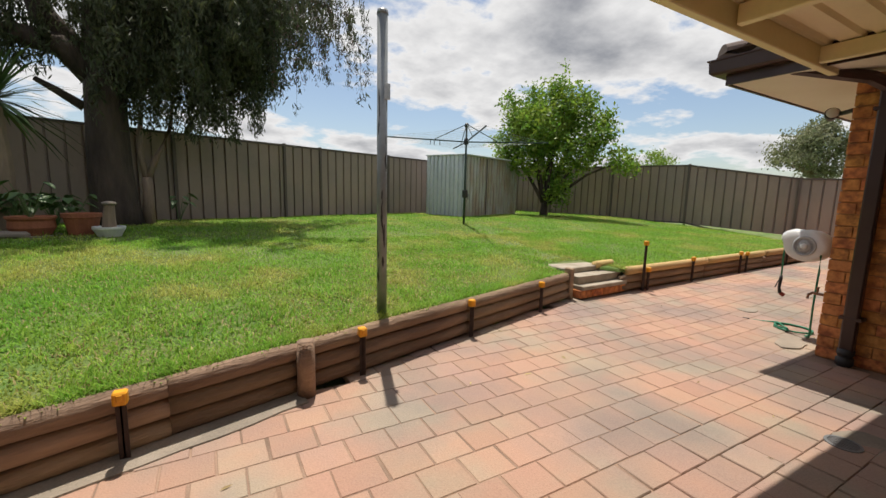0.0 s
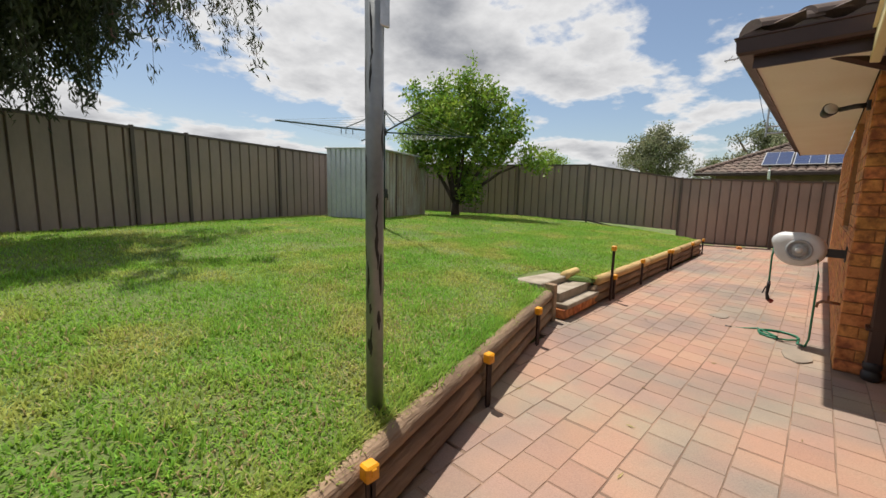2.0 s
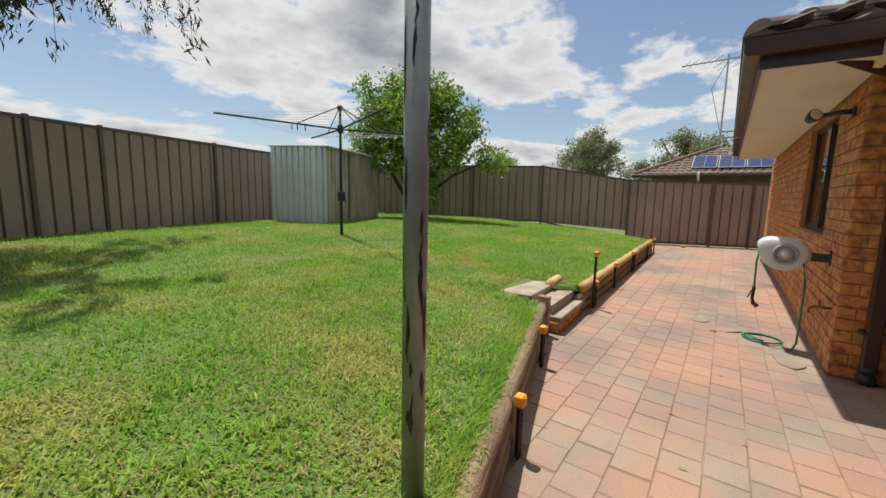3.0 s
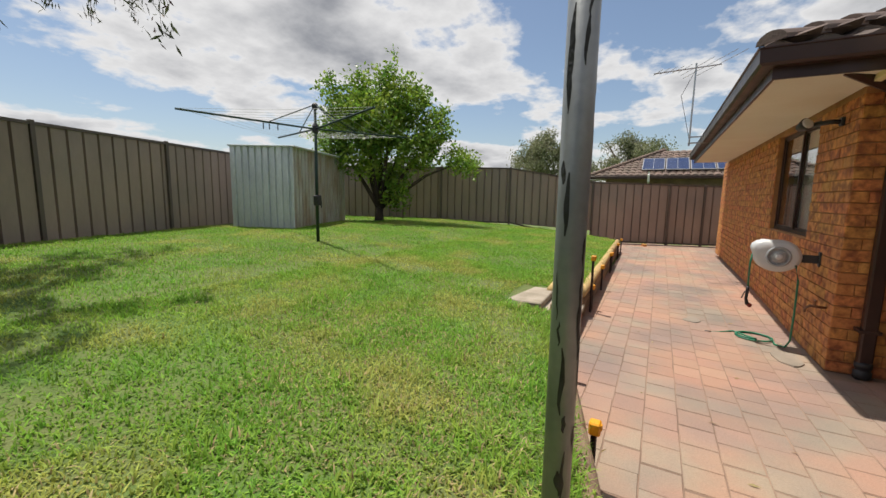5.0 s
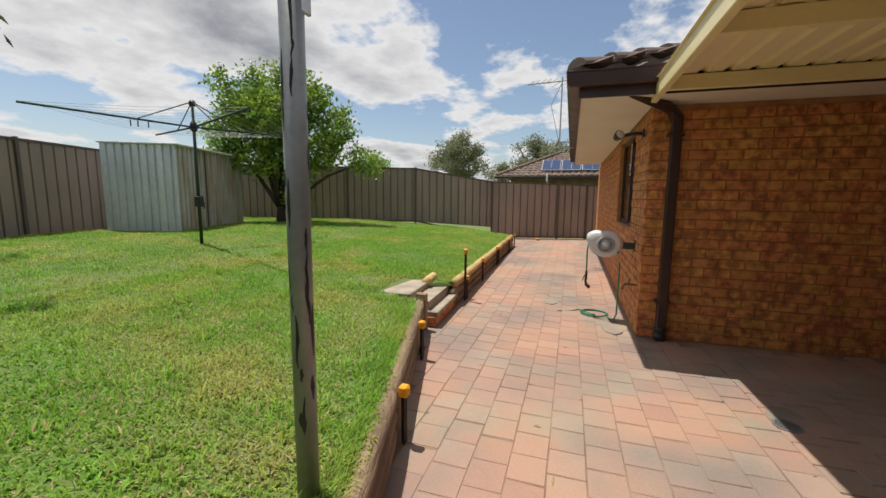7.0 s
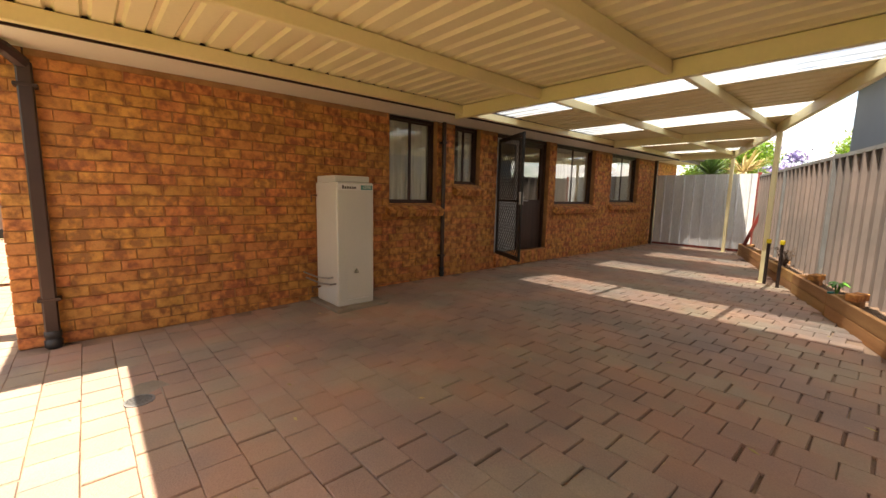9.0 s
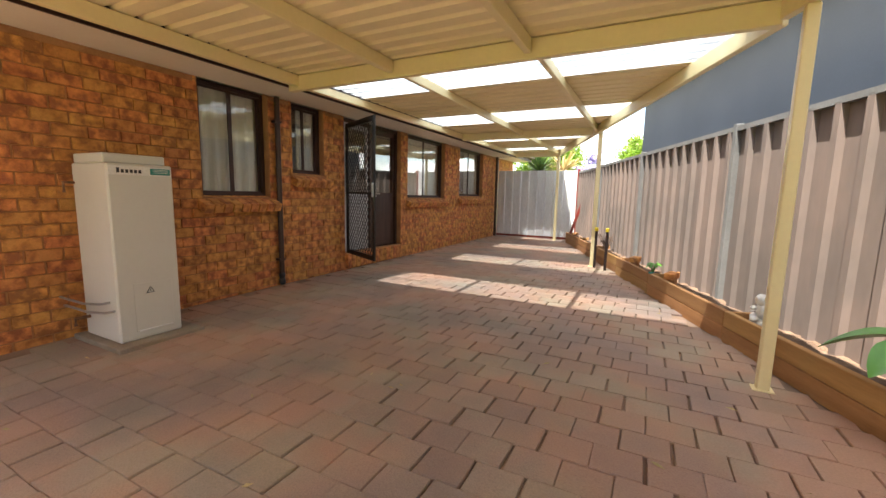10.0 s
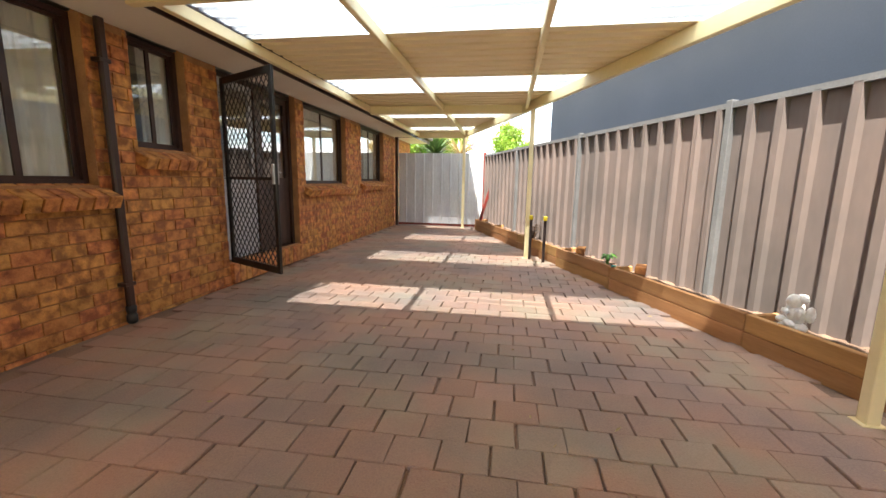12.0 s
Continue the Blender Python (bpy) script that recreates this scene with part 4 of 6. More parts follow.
# ---- steps ----
steps = thing("garden_steps", (4.76, 4.00, 0), "two low steps of brick and concrete up to the lawn", "steps", kind="structure", rz=2)
part("tread", box(-0.44, 0.50, -0.10, 0.32, 0.11, 0.165, 0.008), M_STEPC, steps, "worn concrete tread")
part("tread", box(-0.42, 0.34, 0.24, 0.66, 0.27, 0.345, 0.01), M_STEPC, steps, "worn concrete slab")
part("earth_fill", box(-0.40, 0.50, 0.02, 0.62, -0.02, 0.268), M_STEPC, steps)
for row, (z, y, n, x0) in enumerate(((0.0, -0.08, 4, -0.46), (0.165, 0.26, 3, -0.41))):
    for k in range(n):
        part("brick", box(x0 + k * 0.24 + 0.004, x0 + k * 0.24 + 0.236, y, y + 0.2, z, z + 0.105, 0.006), M_BRICK, steps)

# ---- tall grey pole in the lawn ----
pole = thing("steel_pole", (1.34, 3.41, lawn_z(1.34, 3.41)), "tall grey round steel pole with black streaks, set in the lawn", "pole")
pz = 2.66 - lawn_z(1.34, 3.41)
part("shaft", tube([(0, 0, -0.1), (0, 0, 1.0), (0, 0, pz)], 0.040, 20), M_POLE, pole, smooth=True)
part("top_cap", tube([(0, 0, pz - 0.002), (0, 0, pz + 0.03)], [0.045, 0.038], 16), M_POLE, pole, smooth=True)
part("bracket", box(-0.002, 0.05, -0.042, -0.028, pz - 0.62, pz - 0.50, 0.003), M_ALU, pole, "small metal tab")
rng = random.Random(5)
bm = bmesh.new()
for k in range(24):
    z = 0.25 + pz * 0.62 * rng.random()
    h, a0, wa = rng.uniform(0.04, 0.20), rng.uniform(150, 330), rng.uniform(10, 34)
    cols = []
    n = 6
    for q in range(n + 1):
        f = q / n
        mid = a0 + 14 * noise.noise((f * 2.5, k * 3.1, 0))
        half = wa * 0.5 * math.sin(math.pi * (0.08 + 0.84 * f)) * (0.6 + 0.6 * abs(noise.noise((f * 5, k * 1.7, 4))))
        cols.append([bm.verts.new((0.0408 * math.cos(radians(mid + e * half)), 0.0408 * math.sin(radians(mid + e * half)), z + h * f)) for e in (-1, -0.33, 0.33, 1)])
    for r0, r1 in zip(cols, cols[1:]):
        for e in range(3):
            bm.faces.new((r0[e], r0[e + 1], r1[e + 1], r1[e]))
res = part("residue", bm, M_TAR, pole, "black tar-like streaks")
res["kind"] = "stuff"

# ---- rotary clothes line ----
CL = Vector((5.39, 8.47, lawn_z(5.39, 8.47)))
line = thing("clothes_line", tuple(CL), "dark green rotary clothes line with four folding arms", "clothes line")
H = 2.91 - CL.z
part("mast", tube([(0, 0, -0.05), (0, 0, 1.0), (0, 0, H)], [0.028, 0.028, 0.022], 10), M_LINEM, line, smooth=True)
part("winder", box(-0.05, 0.05, -0.07, 0.05, 0.62, 0.80, 0.015), M_DARKP, line, "winding gear box")
part("crank", tube([(0.05, 0, 0.7), (0.1, 0, 0.7), (0.1, 0, 0.58)], 0.009, 6), M_DARKP, line)
part("hub", lathe([(0.03, H - 0.45), (0.055, H - 0.43), (0.055, H - 0.33), (0.03, H - 0.29)], 12), M_DARKP, line)
part("head", lathe([(0.028, H - 0.06), (0.05, H - 0.04), (0.05, H + 0.02), (0.02, H + 0.05)], 12), M_DARKP, line)
ARM = 2.0
tips = []
for k in range(4):
    a = radians(157.4 + 90 * k)
    c, s_ = math.cos(a), math.sin(a)
    tip = Vector((c * ARM, s_ * ARM, H - 0.22))
    tips.append((c, s_))
    part("arm", tube([(c * 0.04, s_ * 0.04, H - 0.38), (c * ARM, s_ * ARM, H - 0.33)], 0.016, 6), M_LINEM, line)
    part("strut", tube([(c * 0.04, s_ * 0.04, H), (c * 0.75, s_ * 0.75, H - 0.35)], 0.010, 6), M_LINEM, line)
for r in (0.7, 0.95, 1.2, 1.45, 1.7, 1.95):
    z = H - 0.365 + 0.05 * r / ARM
    loop = []
    for k in range(4):
        a, b = tips[k], tips[(k + 1) % 4]
        loop += [(a[0] * r, a[1] * r, z), ((a[0] + b[0]) * r / 2, (a[1] + b[1]) * r / 2, z - 0.03)]
    part("line_wire", tube(loop + [loop[0]], 0.0022, 4), M_WIRE, line, "thin grey line")
for k, r in enumerate((0.62, 0.75, 0.84)):
    c, s_ = tips[0]
    part("peg", box(-0.008, 0.008, -0.005, 0.005, -0.09, 0.0, 0.002, m=Matrix.Translation((c * r, s_ * r, H - 0.38))), M_DARKP, line)

# ---- garden shed ----
U, V = Vector((0.939, 0.343, 0)), Vector((-0.343, 0.939, 0))
SF = Vector((6.75, 10.62, 0))
shed = thing("garden_shed", (*SF.xy, 0.60), "small galvanised corrugated steel shed with rust low down", "shed", rz=20)
SWID, SDEP, SHT = 3.1, 1.52, 1.87


def ribbed(L, h, turn, material, name, p=0.165, d=0.045):
    verts, faces, prof = [], [], []
    s = 0
    while s < L:
        prof += [(s, 0), (s + p * 0.66, 0), (s + p * 0.70, -d), (s + p * 0.96, -d)]
        s += p
    prof = [q for q in prof if q[0] < L] + [(L, 0)]
    for s, o in prof:
        verts += [(s, -o, 0), (s, -o, h(s))]
    faces = [(2 * k, 2 * k + 2, 2 * k + 3, 2 * k + 1) for k in range(len(prof) - 1)]
    ob = raw(name, verts, faces, material, shed)
    ob.matrix_basis = turn
    md = ob.modifiers.new("thick", "SOLIDIFY"); md.thickness = 0.002
    return ob


ribbed(SWID, lambda s: SHT, pose(0, 0, 0), M_GALVR, "wall_sheet")
ribbed(SDEP, lambda s: SHT + 0.03, pose(0, SDEP, 0, 0, 0, -90), M_GALV, "wall_sheet")
ribbed(SDEP, lambda s: SHT, pose(SWID, 0, 0, 0, 0, 90), M_GALV, "wall_sheet")
ribbed(SWID, lambda s: SHT + 0.03, pose(SWID, SDEP, 0, 0, 0, 180), M_GALV, "wall_sheet")
part("roof", box(-0.06, SWID + 0.06, -0.07, SDEP + 0.05, SHT, SHT + 0.035, 0.006, m=pose(0, 0, 0, 0.9)), M_GALV, shed, "flat steel roof")
part("corner_strip", box(-0.012, 0.03, -0.025, 0.02, 0, SHT, 0.003), M_GALV, shed)
part("door_edge", box(1.15, 1.19, -0.03, -0.005, 0.02, SHT - 0.02, 0.003), M_FPOST, shed)
tagged(part("shed_slab", box(-0.1, 3.3, -0.25, 1.7, -0.03, 0.03, 0.01, m=Matrix.Translation((*SF.xy, 0.59)) @ pose(0, 0, 0, 0, 0, 20)), M_CONC), "thin grey concrete slab under the shed", "slab", kind="structure")


# ---- water heater ----
heater = thing("water_heater", (4.30, -1.09, floor_z(4.5, -1.12)), "tall pale grey outdoor gas water heater against the brick wall", "water heater")
part("body", box(0, 0.54, -0.235, 0.235, 0.035, 1.455, 0.012), M_HEAT, heater)
part("top_cowl", box(0.06, 0.52, -0.215, 0.225, 1.455, 1.53, 0.008), M_HEAT, heater, "raised flue cowl")
part("plinth", box(-0.12, 0.62, -0.36, 0.30, -0.01, 0.035, 0.006), M_CONC, heater, "thin concrete slab")
pan = part("access_panel", box(-0.004, 0.0, -0.17, 0.12, 0.10, 0.50, 0.002), M_HEAT, heater, "recessed access panel")
part("panel_lip", box(-0.012, -0.004, -0.16, 0.11, 0.10, 0.112, 0.002), M_WHITE, pan)
bm = bmesh.new()
for q in range(3):
    a, b = radians(90 + 120 * q), radians(210 + 120 * q)
    tube([(-0.006, 0.032 * math.cos(a), 0.43 + 0.032 * math.sin(a)), (-0.006, 0.032 * math.cos(b), 0.43 + 0.032 * math.sin(b))], 0.0025, 5, bm=bm)
box(-0.007, -0.0045, -0.002, 0.002, 0.422, 0.442, bm=bm)
part("warning_sign", bm, M_INK, pan, "black outlined warning triangle")
lab = part("label", box(-0.003, -0.0005, -0.225, 0.225, 1.365, 1.435, 0.001), M_WHITE, heater, "white maker's strip")
part("teal_panel", box(-0.005, -0.0032, -0.215, -0.065, 1.375, 1.425), M_TEAL, lab, "teal printed block")
for z in (1.39, 1.402, 1.413):
    part("print_bar", box(-0.0058, -0.0052, -0.20, -0.085, z, z + 0.004), M_WHITE, lab)
for k in range(6):
    part("print_bar", box(-0.0045, -0.0032, 0.15 - k * 0.03, 0.17 - k * 0.03, 1.382, 1.408 + (0.012 if k == 0 else 0)), M_INK, lab)
for k, (z, x) in enumerate(((0.36, 0.12), (0.30, 0.05))):
    part("pipe", tube([(x, 0.235, z), (x, 0.30, z), (x + 0.22, 0.32, z - 0.02), (x + 0.62, 0.32, z - 0.02)], 0.010, 8), M_ALU, heater, "bent water pipe")
part("valve", tube([(0.5, 0.24, 1.30), (0.5, 0.31, 1.30), (0.5, 0.31, 1.22)], 0.012, 8), M_BRASS, heater)
part("valve", tube([(0.45, 0.24, 0.2), (0.45, 0.34, 0.2), (0.45, 0.34, 0.14)], 0.014, 8), M_BRASS, heater)

# ---- hose reel, tap, hose, lamp on the garden-side wall ----
reel = thing("hose_reel", (5.60, 2.08, 0.88), "pale grey wall-mounted hose reel with green hose", "hose reel", rz=-8)
body = bmesh.new()
ring = []
n = 28
for x, sc in ((-0.10, 0.55), (-0.095, 0.8), (-0.07, 0.96), (0.0, 1.0), (0.07, 0.96), (0.095, 0.8), (0.10, 0.55)):
    row = []
    for q in range(n):
        a = 2 * math.pi * q / n
        ry, rz = 0.205 * math.cos(a), 0.17 * math.sin(a)
        if math.cos(a) > 0.4 and math.sin(a) > 0.1:
            ry += 0.06 * math.sin(2 * a); rz += 0.015
        row.append(body.verts.new((x, ry * sc, rz * sc)))
    ring.append(row)
for r0, r1 in zip(ring, ring[1:]):
    for q in range(n):
        body.faces.new((r0[q], r0[(q + 1) % n], r1[(q + 1) % n], r1[q]))
body.faces.new(ring[0][::-1]); body.faces.new(ring[-1])
bmesh.ops.recalc_face_normals(body, faces=body.faces)
part("housing", body, M_WHITEP, reel, "pale grey moulded housing", True)
turn = pose(-0.098, -0.01, 0, 0, -90, 0)
part("dial_ring", lathe([(0.105, -0.004), (0.105, 0.010), (0.088, 0.014), (0.082, 0.002), (0.06, 0.002), (0.055, 0.014), (0.03, 0.016)], 28, m=turn), M_GREYP, reel, "stepped round boss", True)
part("hub", lathe([(0.03, 0.0), (0.03, 0.022), (0.012, 0.026)], 18, m=turn), M_WHITEP, reel, smooth=True)
part("bracket", box(-0.02, 0.02, -0.34, -0.17, -0.05, 0.03, 0.006), M_DARKP, reel, "dark wall bracket")
part("wall_plate", box(-0.05, 0.05, -0.345, -0.325, -0.08, 0.07, 0.004), M_DARKP, reel)
part("hose_end", tube([(0, 0.20, 0.02), (0.0, 0.215, -0.1), (0.0, 0.21, -0.36)], 0.009, 8), M_HOSE, reel, "short green hose end", True)
noz = part("nozzle", tube([(0, 0.21, -0.36), (0, 0.21, -0.40), (0, 0.215, -0.50), (0, 0.20, -0.56)], [0.014, 0.017, 0.014, 0.02], 10), M_DARKP, reel, "dark trigger nozzle", True)
part("nozzle_tip", tube([(0, 0.20, -0.555), (0.02, 0.17, -0.58)], [0.02, 0.024], 10), M_RED, noz)
part("trigger", tube([(0, 0.23, -0.42), (0, 0.255, -0.5)], 0.006, 6), M_DARKP, noz)

hose = thing("garden_hose", (5.36, 1.92, floor_z(5.36, 1.92)), "green garden hose hanging from the reel and coiled on the paving", "hose")
pts = [(0.13, 0.02, 0.90), (0.08, 0.0, 0.75), (0.06, 0.0, 0.4), (0.08, 0.0, 0.12), (0.14, 0.02, 0.03), (0.25, 0.08, 0.012)]
for q in range(22):
    a = radians(-90 + q * 30)
    pts.append((0.40 + 0.16 * math.cos(a) * (1 - 0.006 * q), 0.24 + 0.17 * math.sin(a), 0.012 + 0.0012 * q))
pts += [(0.50, 0.42, 0.03), (0.42, 0.56, 0.014), (0.36, 0.66, 0.012)]
part("hose", tube(pts, 0.0095, 8), M_HOSE, hose, smooth=True)
part("connector", tube([(0.36, 0.65, 0.014), (0.34, 0.71, 0.016)], 0.016, 10), M_DARKP, hose, "dark end fitting", True)

tap = thing("garden_tap", (5.19, HY, 0.46), "small brass garden tap on the brick wall", "tap")
part("spout", tube([(0, -0.01, 0), (0, 0.06, 0), (0, 0.12, 0.005), (0, 0.15, -0.02), (0, 0.155, -0.06)], [0.011, 0.013, 0.014, 0.012, 0.011], 8), M_BRASS, tap, smooth=True)
part("stem", tube([(0, 0.085, 0.01), (0, 0.085, 0.06)], 0.009, 8), M_BRASS, tap)
part("handle", tube([(-0.03, 0.085, 0.06), (0.03, 0.085, 0.06)], 0.007, 6), M_BRASS, tap)

lamp = thing("flood_lamp", (5.42, HY, 2.20), "small outdoor spot lamp with a black arm under the eaves", "lamp")
part("mount", box(-0.04, 0.04, 0.0, 0.03, -0.04, 0.04, 0.006), M_DARKP, lamp)
part("arm", tube([(0, 0.02, 0.0), (0.0, 0.10, 0.0), (0.05, 0.20, -0.01)], 0.022, 8), M_DARKP, lamp, "black arm", True)
hd = part("head", lathe([(0.02, -0.07), (0.04, -0.06), (0.055, 0.0), (0.06, 0.03), (0.055, 0.035)], 18, m=pose(0.06, 0.27, -0.01, 0, -70, 25)), M_DARKP, lamp, "round lamp head", True)
part("lens", lathe([(0.052, 0.0), (0.05, 0.012), (0.03, 0.02)], 18, m=pose(0.06, 0.27, -0.01, 0, -70, 25) @ Matrix.Translation((0, 0, 0.03))), M_WHITEP, hd, "pale round lens", True)

# drain grate, broken concrete patch at the corner, brick by the fence
grate = thing("drain_grate", (3.28, 1.06, floor_z(3.33, 1.02)), "round black drain grate set in the paving", "drain")
part("rim", lathe([(0.085, -0.004), (0.085, 0.006), (0.07, 0.006), (0.07, -0.004)], 24), M_FPOSTW, grate)
for k in range(7):
    part("slat", box(-0.005, 0.005, -0.065, 0.065, -0.004, 0.005, m=Matrix.Translation(((k - 3) * 0.019, 0, 0))), M_FPOSTW, grate)


def rough_slab(name, x, y, r, z, label, seed, material=M_CONC, h=0.012):
    bm = bmesh.new()
    n = 18
    top = [bm.verts.new((r * (1 + 0.35 * noise.noise((math.cos(a) * 1.5, math.sin(a) * 1.5, seed))) * math.cos(a), 0.6 * r * (1 + 0.3 * noise.noise((math.cos(a) * 1.5, math.sin(a) * 1.5, seed + 3))) * math.sin(a), h)) for a in [2 * math.pi * q / n for q in range(n)]]
    bot = [bm.verts.new((v.co.x * 1.05, v.co.y * 1.05, -0.02)) for v in top]
    bm.faces.new(top)
    for q in range(n):
        bm.faces.new((bot[q], bot[(q + 1) % n], top[(q + 1) % n], top[q]))
    ob = part(name, bm, material)
    ob.location = (x, y, z)
    return tagged(ob, label, "concrete patch")


rough_slab("concrete_patch", 5.2, 1.98, 0.2, floor_z(5.25, 2.02), "crumbled pale concrete patch at the foot of the corner", 1.0)
rough_slab("concrete_patch", 3.36, 1.0, 0.22, floor_z(3.36, 1.0) - 0.006, "pale crumbled cement round the drain grate", 7.0, h=0.004)
rough_slab("concrete_patch", 6.1, 2.75, 0.16, floor_z(6.1, 2.75), "pale cement stain on the paving", 5.0, h=0.003)
pb = thing("loose_brick", (14.0, 3.55, 0), "single reddish brick lying by the far fence", "brick", rz=20)
part("brick", box(-0.11, 0.11, -0.05, 0.05, -0.01, 0.07, 0.006), M_BRICK, pb)

# ---- things in and on the garden bed ----
def bed_point(y, inset):
    """A place in the bed, inset metres behind its front board."""
    return bed_x(y) - inset * 0.94, y - inset * 0.345


statue_bm = bmesh.new()
for c, r, sx, sy, sz in (((0, 0, 0.035), 0.085, 1.15, 1.0, 0.5), ((0, 0.01, 0.12), 0.065, 0.95, 0.85, 1.25), ((0.0, -0.01, 0.225), 0.05, 0.95, 1, 1.05), ((0.035, 0.03, 0.245), 0.03, 1, 1, 0.9), ((-0.02, 0.035, 0.25), 0.03, 1, 1, 0.9),
                        ((0.055, -0.05, 0.07), 0.035, 1.6, 0.9, 0.8), ((-0.06, -0.05, 0.07), 0.035, 1.5, 0.9, 0.8), ((0.055, 0.0, 0.14), 0.026, 1, 1, 1.8), ((-0.06, -0.01, 0.14), 0.026, 1, 1.2, 1.8),
                        ((0.075, 0.06, 0.15), 0.04, 0.45, 0.8, 1.5), ((-0.075, 0.06, 0.15), 0.04, 0.45, 0.8, 1.5), ((0, 0.045, 0.255), 0.03, 1, 0.8, 0.8), ((0, -0.06, 0.15), 0.028, 1.4, 0.8, 0.8)):
    ball(statue_bm, c, r, sx, sy, sz, 14)
st = part("garden_statue", statue_bm, M_STONEW, smooth=True)
cx, cy = bed_point(-3.32, 0.17)
st.location = (cx, cy, 0.20)
st.rotation_euler = (0, 0, radians(80))
tagged(st, "small white plaster garden figure seated on the soil", "statue")


def small_brick(y, inset, rz, tilt=0, z=0.27):
    x, yy = bed_point(y, inset)
    b = thing("loose_brick", (x, yy, z), "reddish-brown brick resting on the garden bed's edge", "brick", "loose bricks", rz=rz)
    part("brick", box(-0.115, 0.115, -0.055, 0.055, 0.0, 0.075, 0.006), M_BRICK, b)
    part("brick", box(-0.06, 0.05, -0.05, 0.05, -0.075, 0.0, 0.006), M_MORTAR, b)


small_brick(-4.85, 0.14, 70); small_brick(-6.05, 0.14, 75)


def leafy(name, x, y, z, label, n, size, height, material, seed, tip=0.0, wide=0.35):
    """A small plant: stalks from one foot, each with a folded leaf blade."""
    r = random.Random(seed)
    p = thing(name, (x, y, z), label, "plant")
    for k in range(n):
        a = r.uniform(0, 2 * math.pi); lean = r.uniform(0.25, 0.9)
        h = height * r.uniform(0.55, 1.0)
        top = Vector((math.cos(a) * lean * h * 0.7, math.sin(a) * lean * h * 0.7, h))
        part("stalk", tube([(0, 0, -0.02), tuple(top * 0.5 + Vector((0, 0, 0.06 * h))), tuple(top)], [0.006, 0.005, 0.003], 5), material, p)
        L, W = size * r.uniform(0.7, 1.1), size * wide * r.uniform(0.8, 1.1)
        d = Vector((math.cos(a), math.sin(a), -0.25 + tip)).normalized(); sd = d.cross(Vector((0, 0, 1))).normalized(); up = sd.cross(d)
        bm = bmesh.new()
        rows = []
        for q in range(8):
            f = q / 7
            w = W * math.sin(math.pi * min(0.06 + 0.94 * f, 1)) ** 0.7 * (1.15 - 0.5 * f)
            c = top + d * L * (f - 0.12) - Vector((0, 0, 0.25 * L * f * f))
            rows.append([bm.verts.new(c + sd * w * e + up * (0.35 * w * abs(e))) for e in (-1, -0.5, 0, 0.5, 1)])
        for r0, r1 in zip(rows, rows[1:]):
            for e in range(4):
                bm.faces.new((r0[e], r0[e + 1], r1[e + 1], r1[e]))
        part("leaf", bm, material, p, smooth=True)
    return p


x, y = bed_point(-2.10, 0.2)
leafy("broad_leaf_plant", x, y, 0.2, "leafy plant with broad bright green leaves in the bed", 7, 0.33, 0.36, M_PLANT, 4, wide=0.42)
x, y = bed_point(-5.5, 0.18)
leafy("green_seedling", x, y, 0.2, "small bright green seedling in the bed", 12, 0.09, 0.16, M_PLANT, 7)
x, y = bed_point(-7.7, 0.18)
leafy("dry_shrub", x, y, 0.2, "small dry brown shrub in the bed", 22, 0.07, 0.34, M_SOIL, 9)
x, y = bed_point(-6.8, 0.2)
for k in range(4):
    x, y = bed_point(-5.9 - 0.45 * k, 0.2 + 0.04 * (k % 2))
    tw = thing("dead_stem", (x, y, 0.2), "thin bare dead stem standing in the bed", "stem", "dead stems", rz=70 * k)
    part("stem", tube([(0, 0, -0.03), (0.01, 0.01, 0.12), (0.05, 0.0, 0.25)], [0.004, 0.003, 0.0015], 5), M_BARKL, tw)
    part("twig", tube([(0.01, 0.01, 0.12), (-0.04, 0.02, 0.2)], 0.002, 4), M_BARKL, tw)
x, y = bed_point(-5.15, 0.02)
tie = thing("cloth_scrap", (x, y, 0.255), "scrap of dark teal netting on the sleeper", "scrap")
bm = bmesh.new()
for k in range(7):
    a = random.uniform(0, 6.28)
    tube([(0.03 * math.cos(a + q), 0.03 * math.sin(a + 1.3 * q), 0.012 + 0.018 * abs(math.sin(q * 1.7 + k))) for q in range(8)], 0.004, 5, bm=bm)
part("netting", bm, M_TEAL, tie)

# small dry leaves, straw and bark scattered over the paving and lawn
verts, faces = [], []
rl = random.Random(11)
for k in range(190):
    x, y = rl.uniform(-0.2, 11), rl.uniform(-7, 3.6)
    if (x > 4.9 and y < 1.9) or y > wall_y(x) - 0.05 or x < bed_x(y) + 0.05:
        continue
    a, L, w = rl.uniform(0, 6.28), rl.uniform(0.02, 0.075), rl.uniform(0.003, 0.010)
    z = floor_z(x, y) + 0.004
    c, s_ = math.cos(a), math.sin(a)
    b0 = len(verts)
    for u, v, h in ((-L / 2, 0, 0.002), (-L * 0.1, w, 0.008), (L / 2, w * 0.3, 0.003), (0.0, -w * 0.6, 0.001)):
        verts.append((x + c * u - s_ * v, y + s_ * u + c * v, z + h))
    faces.append((b0, b0 + 1, b0 + 2, b0 + 3))
tagged(raw("leaf_litter", verts, faces, M_STRAW), "dry curled leaves and straw scattered on the paving", "litter", kind="stuff")

